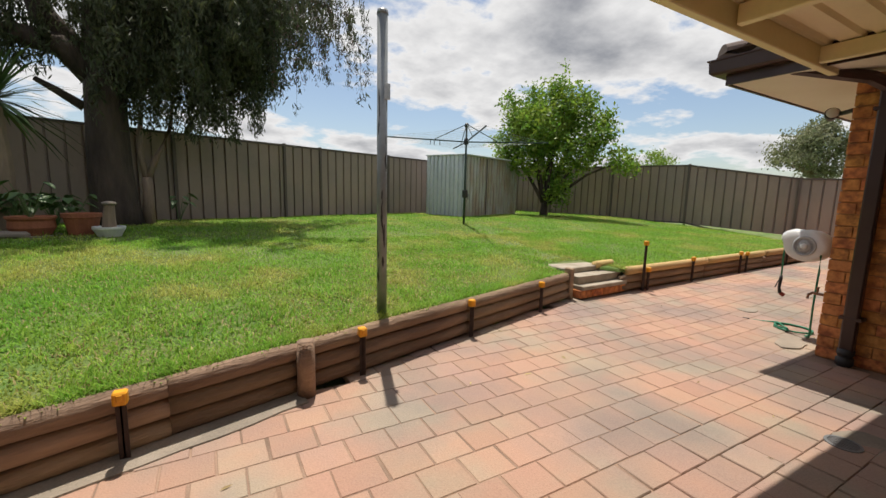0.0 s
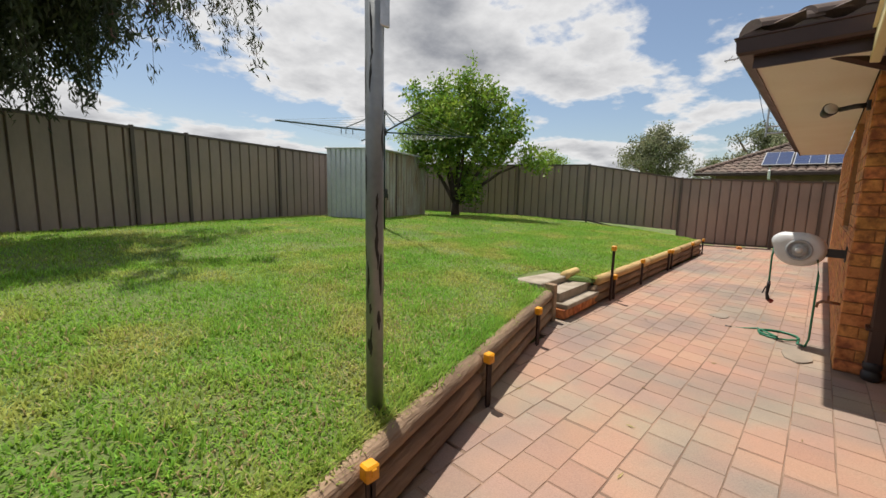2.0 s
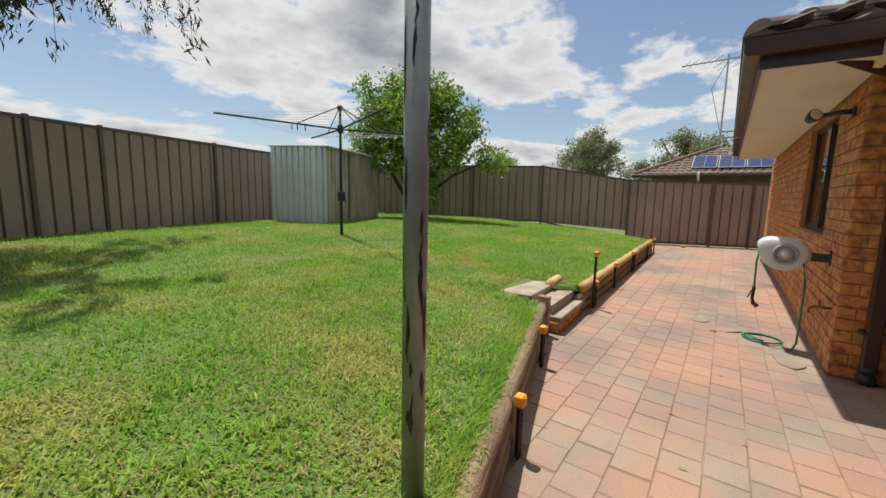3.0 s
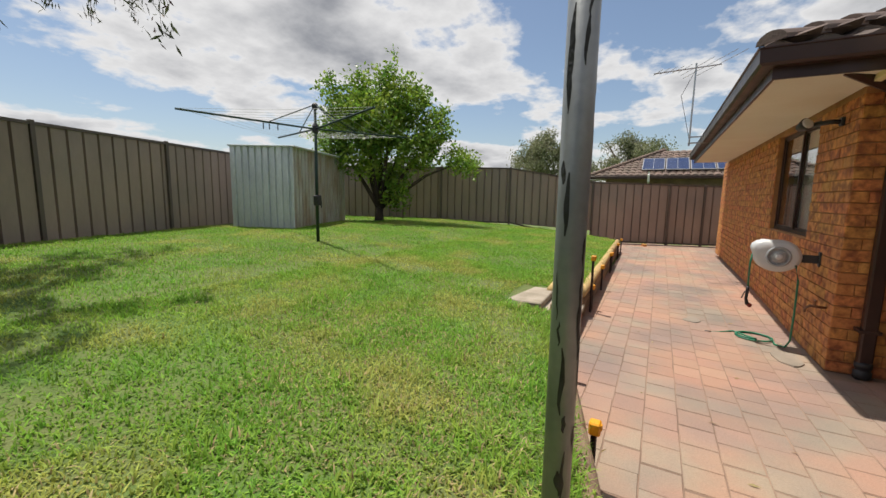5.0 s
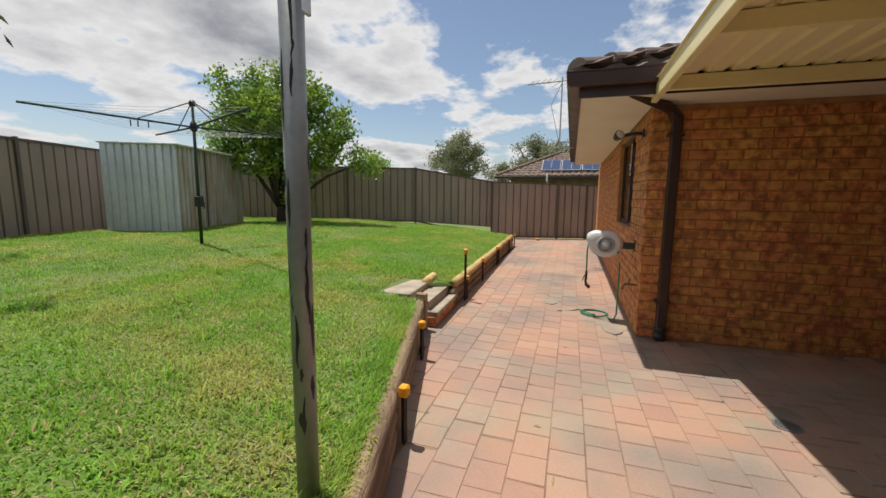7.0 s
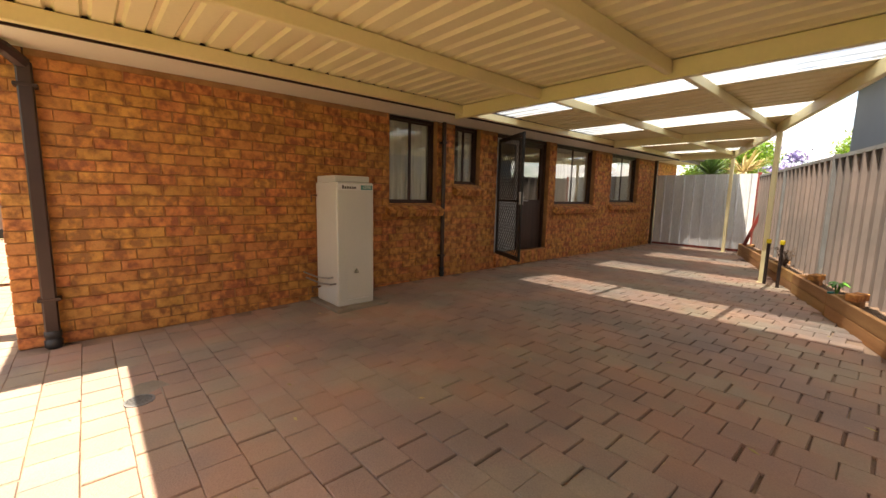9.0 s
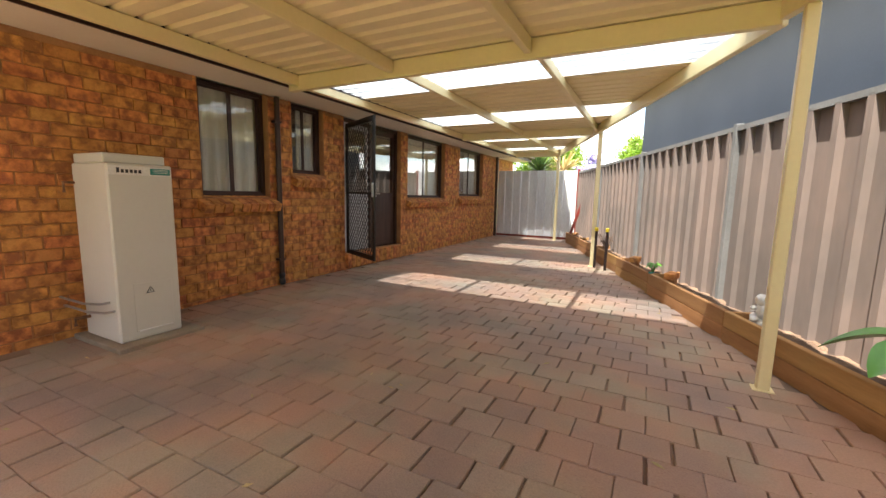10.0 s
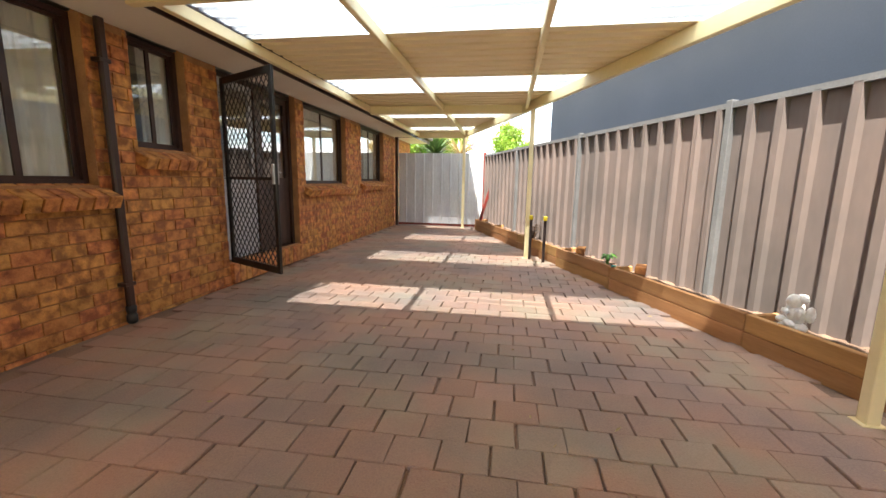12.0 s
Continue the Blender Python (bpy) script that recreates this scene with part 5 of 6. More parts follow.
# ---- pots under the big tree ----
def pot(x, y, r, h, material, label, shape):
    p = thing("plant_pot", (x, y, lawn_z(x, y) - 0.02), label, "plant pot", "pots under the tree")
    prof = [(0.0, 0.0), (r * 0.72, 0.0)] + [(r * a, h * b) for a, b in shape] + [(r * 0.9, h), (r * 0.84, h * 0.86), (0.0, h * 0.84)]
    part("pot", lathe(prof, 24), material, p, smooth=False)
    return p


pp = pot(-1.93, 7.70, 0.24, 0.27, M_TERRA, "wide terracotta pot with a swollen belly", ((1.0, 0.45), (0.95, 0.8), (1.05, 0.9), (1.05, 1.0)))
part("saucer", lathe([(0.2, -0.03), (0.28, -0.02), (0.29, 0.02), (0.27, 0.02)], 24), M_CONC, pp, "pale saucer")
pot(-1.44, 7.80, 0.22, 0.30, M_TERRA, "terracotta pot with a plain rim", ((0.92, 0.8), (1.02, 0.82), (1.02, 1.0)))
pw = pot(-1.10, 7.52, 0.18, 0.14, M_WHITEP, "low white bowl with a small stump standing in it", ((0.95, 0.6), (1.05, 0.8), (1.05, 1.0)))
part("stump", tube([(0, 0, 0.1), (0.01, 0, 0.3), (0.02, 0.01, 0.45)], [0.085, 0.07, 0.06], 10), M_BARKL, pw)
part("stump_cap", ball(bmesh.new(), (0.02, 0.0, 0.46), 0.08, 1.1, 1.1, 0.4), M_CONC, pw)
edge_slab = thing("edging_stone", (-2.35, 7.55, lawn_z(-2.35, 7.5) - 0.02), "flat grey stones edging the bed under the tree", "stone")
part("stone", box(-0.5, 0.45, -0.14, 0.14, 0, 0.09, 0.03), M_CONC, edge_slab)
for k, (x, y, n) in enumerate(((-1.93, 7.70, 9), (-2.3, 8.5, 26), (-2.0, 8.9, 26), (-1.75, 8.6, 22), (-0.4, 9.6, 9), (-2.15, 8.2, 20))):
    leafy("shade_plant", x, y, lawn_z(x, y) + (0.2 if k == 0 else 0), "dark green leafy plant in the shade of the tree", n, 0.17, 0.55, M_YUCCA, 20 + k)

# ---- trees ----
def leaves(name, centres, material, parent, size, per, spread, seed, ratio=0.45, droop=0.0, label=""):
    """Many small folded leaves round the given centres."""
    r = np.random.RandomState(seed)
    C = np.repeat(np.array(centres), per, axis=0)
    n = len(C)
    C = C + r.normal(0, 1, (n, 3)) * spread
    d = r.normal(0, 1, (n, 3)); d[:, 2] -= droop
    d /= np.linalg.norm(d, axis=1)[:, None]
    u = np.cross(d, r.normal(0, 1, (n, 3))); u /= np.linalg.norm(u, axis=1)[:, None]
    w = np.cross(d, u)
    L = size * r.uniform(0.6, 1.2, (n, 1)); W = L * ratio / 2
    V = np.stack([C - d * L / 2, C + u * W + w * W * 0.3, C + d * L / 2, C - u * W + w * W * 0.3], 1).reshape(-1, 3)
    me = bpy.data.meshes.new(name)
    me.vertices.add(4 * n); me.vertices.foreach_set("co", V.ravel())
    me.loops.add(4 * n); me.loops.foreach_set("vertex_index", np.arange(4 * n))
    me.polygons.add(n); me.polygons.foreach_set("loop_start", np.arange(0, 4 * n, 4))
    me.update(calc_edges=True)
    me.materials.append(material)
    ob = new(name, me)
    ob.parent = parent
    ob["kind"] = "stuff"
    if label:
        ob["label"] = label
    return ob


def crown_points(blobs, n, seed, shell=0.55):
    """Points in the outer part of several overlapping lumps."""
    r = np.random.RandomState(seed)
    out = []
    vol = np.array([b[3] * b[4] * b[5] for b in blobs]); vol = vol / vol.sum()
    for b, v in zip(blobs, vol):
        k = max(int(n * v), 4)
        p = r.normal(0, 1, (k, 3)); p /= np.linalg.norm(p, axis=1)[:, None]
        p *= (shell + (1 - shell) * r.rand(k, 1)) * (1 + 0.16 * r.normal(0, 1, (k, 1)))
        out.append(np.array(b[:3]) + p * np.array(b[3:6]))
    return np.concatenate(out)


# the lemon-like tree in the back corner
TX, TY, TZ = 10.15, 10.75, lawn_z(10.15, 10.75)
tree = thing("garden_tree", (TX, TY, TZ), "round-headed fruit tree with bright yellow-green leaves by the fence", "tree")
TR = Vector((0.47, -0.88, 0))            # the way in which the crown is widest
TF = Vector((0.88, 0.47, 0))
part("trunk", tube([(0, 0, -0.05), (0.02, 0.02, 0.22), (0.0, -0.02, 0.45)], [0.15, 0.12, 0.11], 10), M_BARK, tree, smooth=True)
for r_, f_, h_ in ((-0.9, 0.1, 3.1), (-1.3, -0.3, 2.3), (0.1, 0.3, 3.9), (0.5, -0.3, 3.3), (1.0, 0.3, 3.0), (1.6, -0.2, 2.3), (2.3, -0.5, 1.7), (-0.3, -0.5, 2.4)):
    side = TR * r_ + TF * f_
    part("limb", tube([(0, 0, 0.35), side * 0.28 + Vector((0, 0, 0.35 + h_ * 0.28)), side * 0.62 + Vector((0, 0, 0.3 + h_ * 0.62)), side + Vector((0, 0, h_)), side * 1.12 + Vector((0, 0, h_ + 0.35))], [0.075, 0.06, 0.04, 0.02, 0.007], 7), M_BARK, tree, smooth=True)
blobs = []
for r_, f_, h_, w_, t_ in ((0.0, 0.0, 2.9, 1.05, 1.0), (-0.95, 0.1, 3.2, 0.72, 0.75), (-1.35, -0.2, 2.4, 0.55, 0.6), (-1.45, 0.0, 3.9, 0.34, 0.34), (0.3, 0.1, 4.1, 0.5, 0.5), (0.4, 0.1, 4.75, 0.13, 0.4), (-0.6, 0.3, 4.1, 0.42, 0.45),
                           (0.95, 0.1, 3.5, 0.62, 0.65), (1.55, 0.0, 2.7, 0.62, 0.55), (1.2, -0.3, 2.0, 0.7, 0.55), (1.85, 0.1, 3.2, 0.3, 0.3), (2.4, -0.4, 1.8, 0.5, 0.35), (2.8, -0.6, 1.55, 0.28, 0.25), (-0.5, -0.3, 1.9, 0.75, 0.55), (-1.5, -0.3, 1.75, 0.45, 0.4), (0.55, -0.4, 0.8, 0.45, 0.42), (0.3, 0.4, 1.4, 0.6, 0.5)):
    c_ = TR * r_ + TF * f_
    blobs.append((c_.x, c_.y, h_, w_, w_, t_))
leaves("crown", crown_points(blobs, 2100, 3, 0.5), M_LEAFC, tree, 0.135, 11, 0.10, 3, 0.5, label="bright yellow-green small leaves")

# the big dark tree with hanging twigs
BX, BY = -1.30, 9.35
BZ = lawn_z(BX, BY)
big = thing("big_tree", (BX, BY, BZ), "large old tree with dark bark and long hanging twigs", "tree")
part("trunk", tube([(0, 0, -0.1), (0.0, 0, 0.25), (-0.03, 0, 1.0), (-0.02, 0, 1.9), (0.02, 0, 2.8), (0.08, 0, 3.5), (0.2, 0.1, 4.6), (0.3, 0.2, 6.2)], [0.42, 0.35, 0.31, 0.29, 0.29, 0.29, 0.22, 0.12], 18), M_BARK, big, smooth=True)
limbs = [[(-0.1, 0, 2.45), (-0.5, -0.1, 2.85), (-1.2, -0.2, 2.95), (-2.0, -0.3, 3.2), (-3.2, -0.4, 3.5)],
         [(-0.2, 0.0, 2.6), (-0.7, 0.0, 3.3), (-1.0, 0.1, 4.3), (-1.3, 0.1, 5.3)],
         [(-0.3, 0, 1.95), (-0.6, -0.1, 2.15), (-0.85, -0.1, 2.3)],
         [(0.1, 0, 3.0), (0.7, 0.1, 3.7), (1.6, 0.3, 4.6), (2.8, 0.6, 5.0), (4.0, 1.0, 4.8)],
         [(0.1, 0.1, 3.4), (0.9, 0.2, 4.4), (1.9, 0.4, 5.4), (3.0, 0.6, 5.9)],
         [(0.2, -0.1, 2.9), (0.9, -0.4, 3.6), (1.8, -0.8, 4.1), (2.6, -1.1, 4.0)],
         [(0.2, -0.1, 2.7), (0.6, -0.2, 3.3), (1.2, -0.3, 3.5), (2.0, -0.3, 3.3)],
         [(0.15, 0.1, 3.2), (0.8, 0.2, 3.9), (1.4, 0.3, 4.1), (2.4, 0.5, 3.9)],
         [(0.2, 0.1, 4.4), (-0.3, -0.4, 5.4), (-0.8, -0.8, 6.2)]]
for l in limbs:
    part("limb", tube(l, [0.24 - 0.2 * q / (len(l) - 1) if len(l) > 3 else 0.08 - 0.02 * q for q in range(len(l))], 9), M_BARK, big, smooth=True)
r = random.Random(8)
starts = []
for l in limbs[3:]:
    for k in range(115):
        f = r.uniform(0.25, 0.999) * (len(l) - 1)
        i = int(f); a, b = Vector(l[i]), Vector(l[i + 1])
        p = a.lerp(b, f - i)
        starts.append((p + Vector((r.gauss(0, 0.5), r.gauss(0, 0.45), r.uniform(-0.2, 0.7))), r.uniform(0.7, 2.1)))
for l in limbs[:2]:
    for k in range(30):
        f = r.uniform(0.4, 0.999) * (len(l) - 1)
        i = int(f); p = Vector(l[i]).lerp(Vector(l[i + 1]), f - i)
        starts.append((p + Vector((r.gauss(0, 0.3), r.gauss(0, 0.3), r.uniform(-0.1, 0.5))), r.uniform(0.3, 1.0)))
twigs = bmesh.new()
cdark, cred = [], []
for p, L in starts:
    d = Vector((r.gauss(0.1, 0.25), r.gauss(0, 0.22), -1)).normalized()
    L = min(L, max(p.z + BZ - 2.1, 0.3))
    mid = p + d * L * 0.5 + Vector((r.gauss(0, 0.06), r.gauss(0, 0.06), 0.03))
    end = p + Vector((d.x * 0.6, d.y * 0.6, d.z)) * L
    tube([p, mid, end], [0.006, 0.004, 0.002], 3, bm=twigs, cap=False)
    for q in range(int(24 * L) + 6):
        f = r.random()
        c = p.lerp(mid, f * 2) if f < 0.5 else mid.lerp(end, f * 2 - 1)
        (cred if (p.x > 2.6 and r.random() < 0.6) else cdark).append(tuple(c))
tw = part("twigs", twigs, M_BARK, big)
tw["kind"] = "stuff"
leaves("crown", cdark, M_LEAFD, big, 0.13, 6, 0.06, 5, 0.21, 1.6, "narrow dark green hanging leaves")
leaves("crown", cred, M_LEAFP, big, 0.09, 2, 0.045, 6, 0.2, 1.4, "reddish-brown hanging leaf tips")
sap = thing("young_trunk", (-0.86, 9.45, BZ - 0.02), "slim forked pale trunk beside the big tree", "tree")
part("trunk", tube([(0, 0, -0.05), (0.02, 0, 0.5), (0.02, 0, 0.85)], [0.11, 0.09, 0.08], 9), M_BARKL, sap, smooth=True)
for l in ([(0.02, 0, 0.8), (0.18, 0, 1.2), (0.42, 0, 1.75), (0.5, 0.0, 2.3)], [(0.02, 0, 0.8), (-0.06, 0, 1.3), (0.0, 0, 2.0)]):
    part("limb", tube(l, [0.06 - 0.012 * q for q in range(len(l))], 8), M_BARKL, sap, smooth=True)


def spiky(name, x, y, z, n, L, label, seed, up=0.2, w=0.045, mat_=None):
    """A head of long stiff pointed leaves."""
    r = random.Random(seed)
    verts, faces = [], []
    for k in range(n):
        a, e = r.uniform(0, 6.283), r.uniform(-0.5, 1.3) + up
        d = Vector((math.cos(a) * math.cos(e), math.sin(a) * math.cos(e), math.sin(e)))
        s_ = d.cross(Vector((0, 0, 1))).normalized()
        l = L * r.uniform(0.7, 1.1)
        b0 = len(verts)
        for f, ww in ((0.0, w * 0.6), (0.35, w), (0.7, w * 0.7)):
            c = d * l * f - Vector((0, 0, 0.22 * l * f * f))
            verts += [tuple(c - s_ * ww / 2), tuple(c + s_ * ww / 2)]
        verts.append(tuple(d * l - Vector((0, 0, 0.25 * l))))
        faces += [(b0, b0 + 1, b0 + 3, b0 + 2), (b0 + 2, b0 + 3, b0 + 5, b0 + 4), (b0 + 4, b0 + 5, b0 + 6)]
    t = thing(name, (x, y, z), label, "plant")
    part("stem", tube([(0, 0, -z + 0.0), (0.05, 0, -z * 0.4), (0, 0, 0.05)], [0.12, 0.10, 0.09], 8), M_BARKL, t)
    c = raw("leaf_head", verts, faces, mat_ or M_YUCCA, t, "long pointed strap leaves")
    c["kind"] = "stuff"
    return t


spiky("yucca", -2.45, 8.6, 2.5, 110, 1.15, "tall dark yucca with stiff pointed leaves beside the tree", 3, 0.0, 0.05)
spiky("palm_plant", 4.4, -14.3, 2.15, 170, 1.15, "dry-tipped strap-leaved plant showing over the side gate", 5, 0.1, 0.07)
spiky("palm_plant", 3.6, -14.8, 2.2, 130, 1.2, "strap-leaved plant with yellowed hanging leaves behind the gate", 6, -0.2, 0.07, M_STRAW)

# trees beyond the fences
def far_tree(x, y, h, w, label, seed, material, lumps=26, base=0.32, leaf=0.32, n=1300):
    t = thing("tree", (x, y, -0.1), label, "tree", "trees beyond the fences")
    r = random.Random(seed)
    part("trunk", tube([(0, 0, 0), (0.1, 0, h * 0.4), (0, 0.1, h * 0.75)], [w * 0.07, w * 0.05, w * 0.02], 8), M_BARKL, t)
    bl = []
    for k in range(lumps):
        a, f = r.uniform(0, 6.283), r.uniform(0, 1)
        z = h * (base + (0.92 - base) * r.random())
        reach = w * 0.5 * math.sqrt(max(1 - ((z / h - 0.62) / 0.42) ** 2, 0.05)) * f
        s = w * r.uniform(0.09, 0.17)
        bl.append((reach * math.cos(a), reach * math.sin(a), z, s * 1.3, s * 1.3, s * 0.8))
        if k % 3 == 0:
            part("limb", tube([(0, 0, h * 0.4), (reach * math.cos(a) * 0.5, reach * math.sin(a) * 0.5, (h * 0.4 + z) / 2), (reach * math.cos(a), reach * math.sin(a), z)], [w * 0.03, w * 0.02, w * 0.01], 6), M_BARKL, t)
    leaves("crown", crown_points(bl, n, seed, 0.3), material, t, leaf, 8, leaf * 0.9, seed, 0.4, 0.3)
    return t


far_tree(46, 15.3, 9.2, 6.4, "tall open-crowned gum tree beyond the back fence", 2, M_GUM)
far_tree(50, 6.6, 8.8, 7.0, "gum tree behind the neighbouring roof", 3, M_GUM)
far_tree(58, 12.0, 6.2, 5, "grey-green gum tree in the distance", 4, M_GUM, n=500)
far_tree(16.6, 10.9, 3.5, 2.0, "yellow-green bush top over the side fence", 5, M_LEAFC, 10, leaf=0.12, n=500)
far_tree(6.2, -24, 4.6, 4.5, "green garden tree beyond the side gate", 6, M_LEAFC, 14, leaf=0.22)
far_tree(2.2, -40, 7.2, 5.0, "leafy green tree beyond the fence", 7, M_LEAFC, 14, leaf=0.3)
far_tree(7.5, -42, 6.0, 5.0, "purple-flowering jacaranda in the distance", 8, M_JAC, 14, leaf=0.3)

# ---- neighbouring house with solar panels ----
nh = thing("neighbour_house", (22.0, 0.6, 0), "neighbouring house with a brown tiled hip roof and solar panels", "house", kind="structure")
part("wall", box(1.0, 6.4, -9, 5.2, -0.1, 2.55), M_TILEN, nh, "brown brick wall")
bm = bmesh.new()
vs = [bm.verts.new(p) for p in ((0.4, 5.9, 2.55), (7.0, 5.9, 2.55), (7.0, -9.6, 2.55), (0.4, -9.6, 2.55), (3.7, 2.6, 4.05), (3.7, -6.3, 4.05))]
for f in ((0, 3, 5, 4), (0, 4, 1), (3, 2, 5), (1, 4, 5, 2), (0, 1, 2, 3)):
    bm.faces.new([vs[q] for q in f])
bmesh.ops.recalc_face_normals(bm, faces=bm.faces)
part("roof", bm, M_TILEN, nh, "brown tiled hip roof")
part("gutter", box(0.28, 0.42, -9.6, 6.0, 2.42, 2.56, 0.01), M_BROWN, nh, "brown gutter")
rp = 1.5 / 3.3
verts, faces = [], []
for rr in range(10):
    x0 = 0.36 + rr * 0.32
    ya, yb = 5.9 - (x0 - 0.4) * 1.0, -9.6 + (x0 - 0.4) * 1.0
    k = int((ya - yb) / 0.3)
    for c in range(k):
        y0 = ya - c * 0.3
        b0 = len(verts)
        z0 = 2.56 + (x0 - 0.4) * rp
        for q in range(5):
            f = q / 4
            wv = 0.045 * math.sin(math.pi * f)
            verts += [(x0, y0 - f * 0.29, z0 + 0.05 + wv), (x0 + 0.36, y0 - f * 0.29, z0 + 0.36 * rp + 0.01 + wv), (x0, y0 - f * 0.29, z0)]
        for q in range(4):
            i = b0 + 3 * q
            faces += [(i, i + 3, i + 4, i + 1), (i + 2, i + 5, i + 3, i)]
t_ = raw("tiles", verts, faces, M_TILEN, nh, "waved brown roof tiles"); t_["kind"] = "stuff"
for k in range(22):
    f0 = k / 22
    part("hip_tile", ball(bmesh.new(), (0.4 + 3.3 * (f0 + 0.02), 5.9 - 3.3 * (f0 + 0.02), 2.64 + 1.5 * (f0 + 0.02)), 0.15, 1, 1, 0.55, 8), M_TILEN, nh)
sl = math.degrees(math.atan(rp))
for k in range(5):
    m = Matrix.Translation((0.75, 3.55 - k * 1.05, 2.56 + 0.35 * rp + 0.14)) @ pose(0, 0, 0, 0, -sl, 0)
    pn = part("solar_panel", box(0, 1.6, -1.0, 0.0, 0, 0.035, 0.004, m=m), M_ALU, nh, "framed solar panel")
    for i in range(3):
        for j in range(2):
            part("cell", box(0.04 + i * 0.51, 0.04 + i * 0.51 + 0.50, -0.97 + j * 0.475, -0.97 + j * 0.475 + 0.46, 0.0355, 0.038, m=m), M_SOLAR, pn)
part("conduit", tube([(0.3, 3.2, 2.75), (0.25, 3.2, 2.6), (0.3, 3.2, 2.3), (1.0, 3.2, 2.2)], 0.05, 8), M_WHITE, nh, "white pipe bend")

# ---- roof aerial on the house ----
aer = thing("roof_aerial", (9.23, 2.82, 2.55), "thin metal television aerial on a mast at the gutter", "aerial")
part("mast", tube([(0.0, 0.0, -0.1), (0, 0.0, 1.38)], 0.015, 6), M_ALU, aer)
for z in (-0.06, 0.05):
    part("bracket", box(-0.015, 0.015, -0.30, 0.02, z, z + 0.025, 0.003), M_ALU, aer)
bd = (Vector((-0.35, 0.75, -0.12))).normalized()
part("boom", tube([tuple(Vector((0, 0, 1.30)) - bd * 0.45), tuple(Vector((0, 0, 1.30)) + bd * 0.75)], 0.012, 6), M_ALU, aer)
el = Vector((0.75, 0.35, 0)).normalized()
for k, (u, L) in enumerate(((-0.42, 1.5), (-0.2, 1.7), (0.0, 1.1), (0.2, 0.5), (0.32, 0.45), (0.44, 0.42), (0.56, 0.4), (0.68, 0.36))):
    c = Vector((0, 0, 1.315)) + bd * u
    part("rod", tube([tuple(c - el * L / 2), tuple(c + el * L / 2)], 0.005, 5), M_ALU, aer)
part("cable", tube([(0, 0, 1.27), (-0.1, 0.2, 0.8), (-0.05, 0.1, 0.4), (0, 0, 0.0)], 0.005, 5), M_DARKP, aer)

# ---- grey two-storey neighbour behind the side fence ----
gd = math.degrees(math.atan2(-0.93, 0.367))
gh = thing("grey_house", (-1.4, -5.2, 0), "dark grey rendered neighbouring house behind the fence", "house", kind="structure", rz=0)
o = Vector((west_x(-10.2) - 1.15, -10.2, 0)); e = Vector((west_x(3.0) - 1.15, 3.0, 0))
d = (e - o); L = d.length
m = Matrix.Translation(o - Vector((-1.4, -5.2, 0))) @ pose(0, 0, 0, 0, 0, math.degrees(math.atan2(d.y, d.x)))
part("wall", box(0, L, 0.0, 5.0, -0.1, 3.55, m=m), M_GREYB, gh, "dark blue-grey wall")
part("eaves", box(-0.2, L + 0.2, -0.35, 5.2, 3.55, 3.7, m=m), M_GREYB, gh, "grey eaves")
part("corner_column", box(L * 0.5, L * 0.5 + 0.35, -0.05, 0.2, -0.1, 3.55, m=m), M_BLACKF, gh, "dark column")

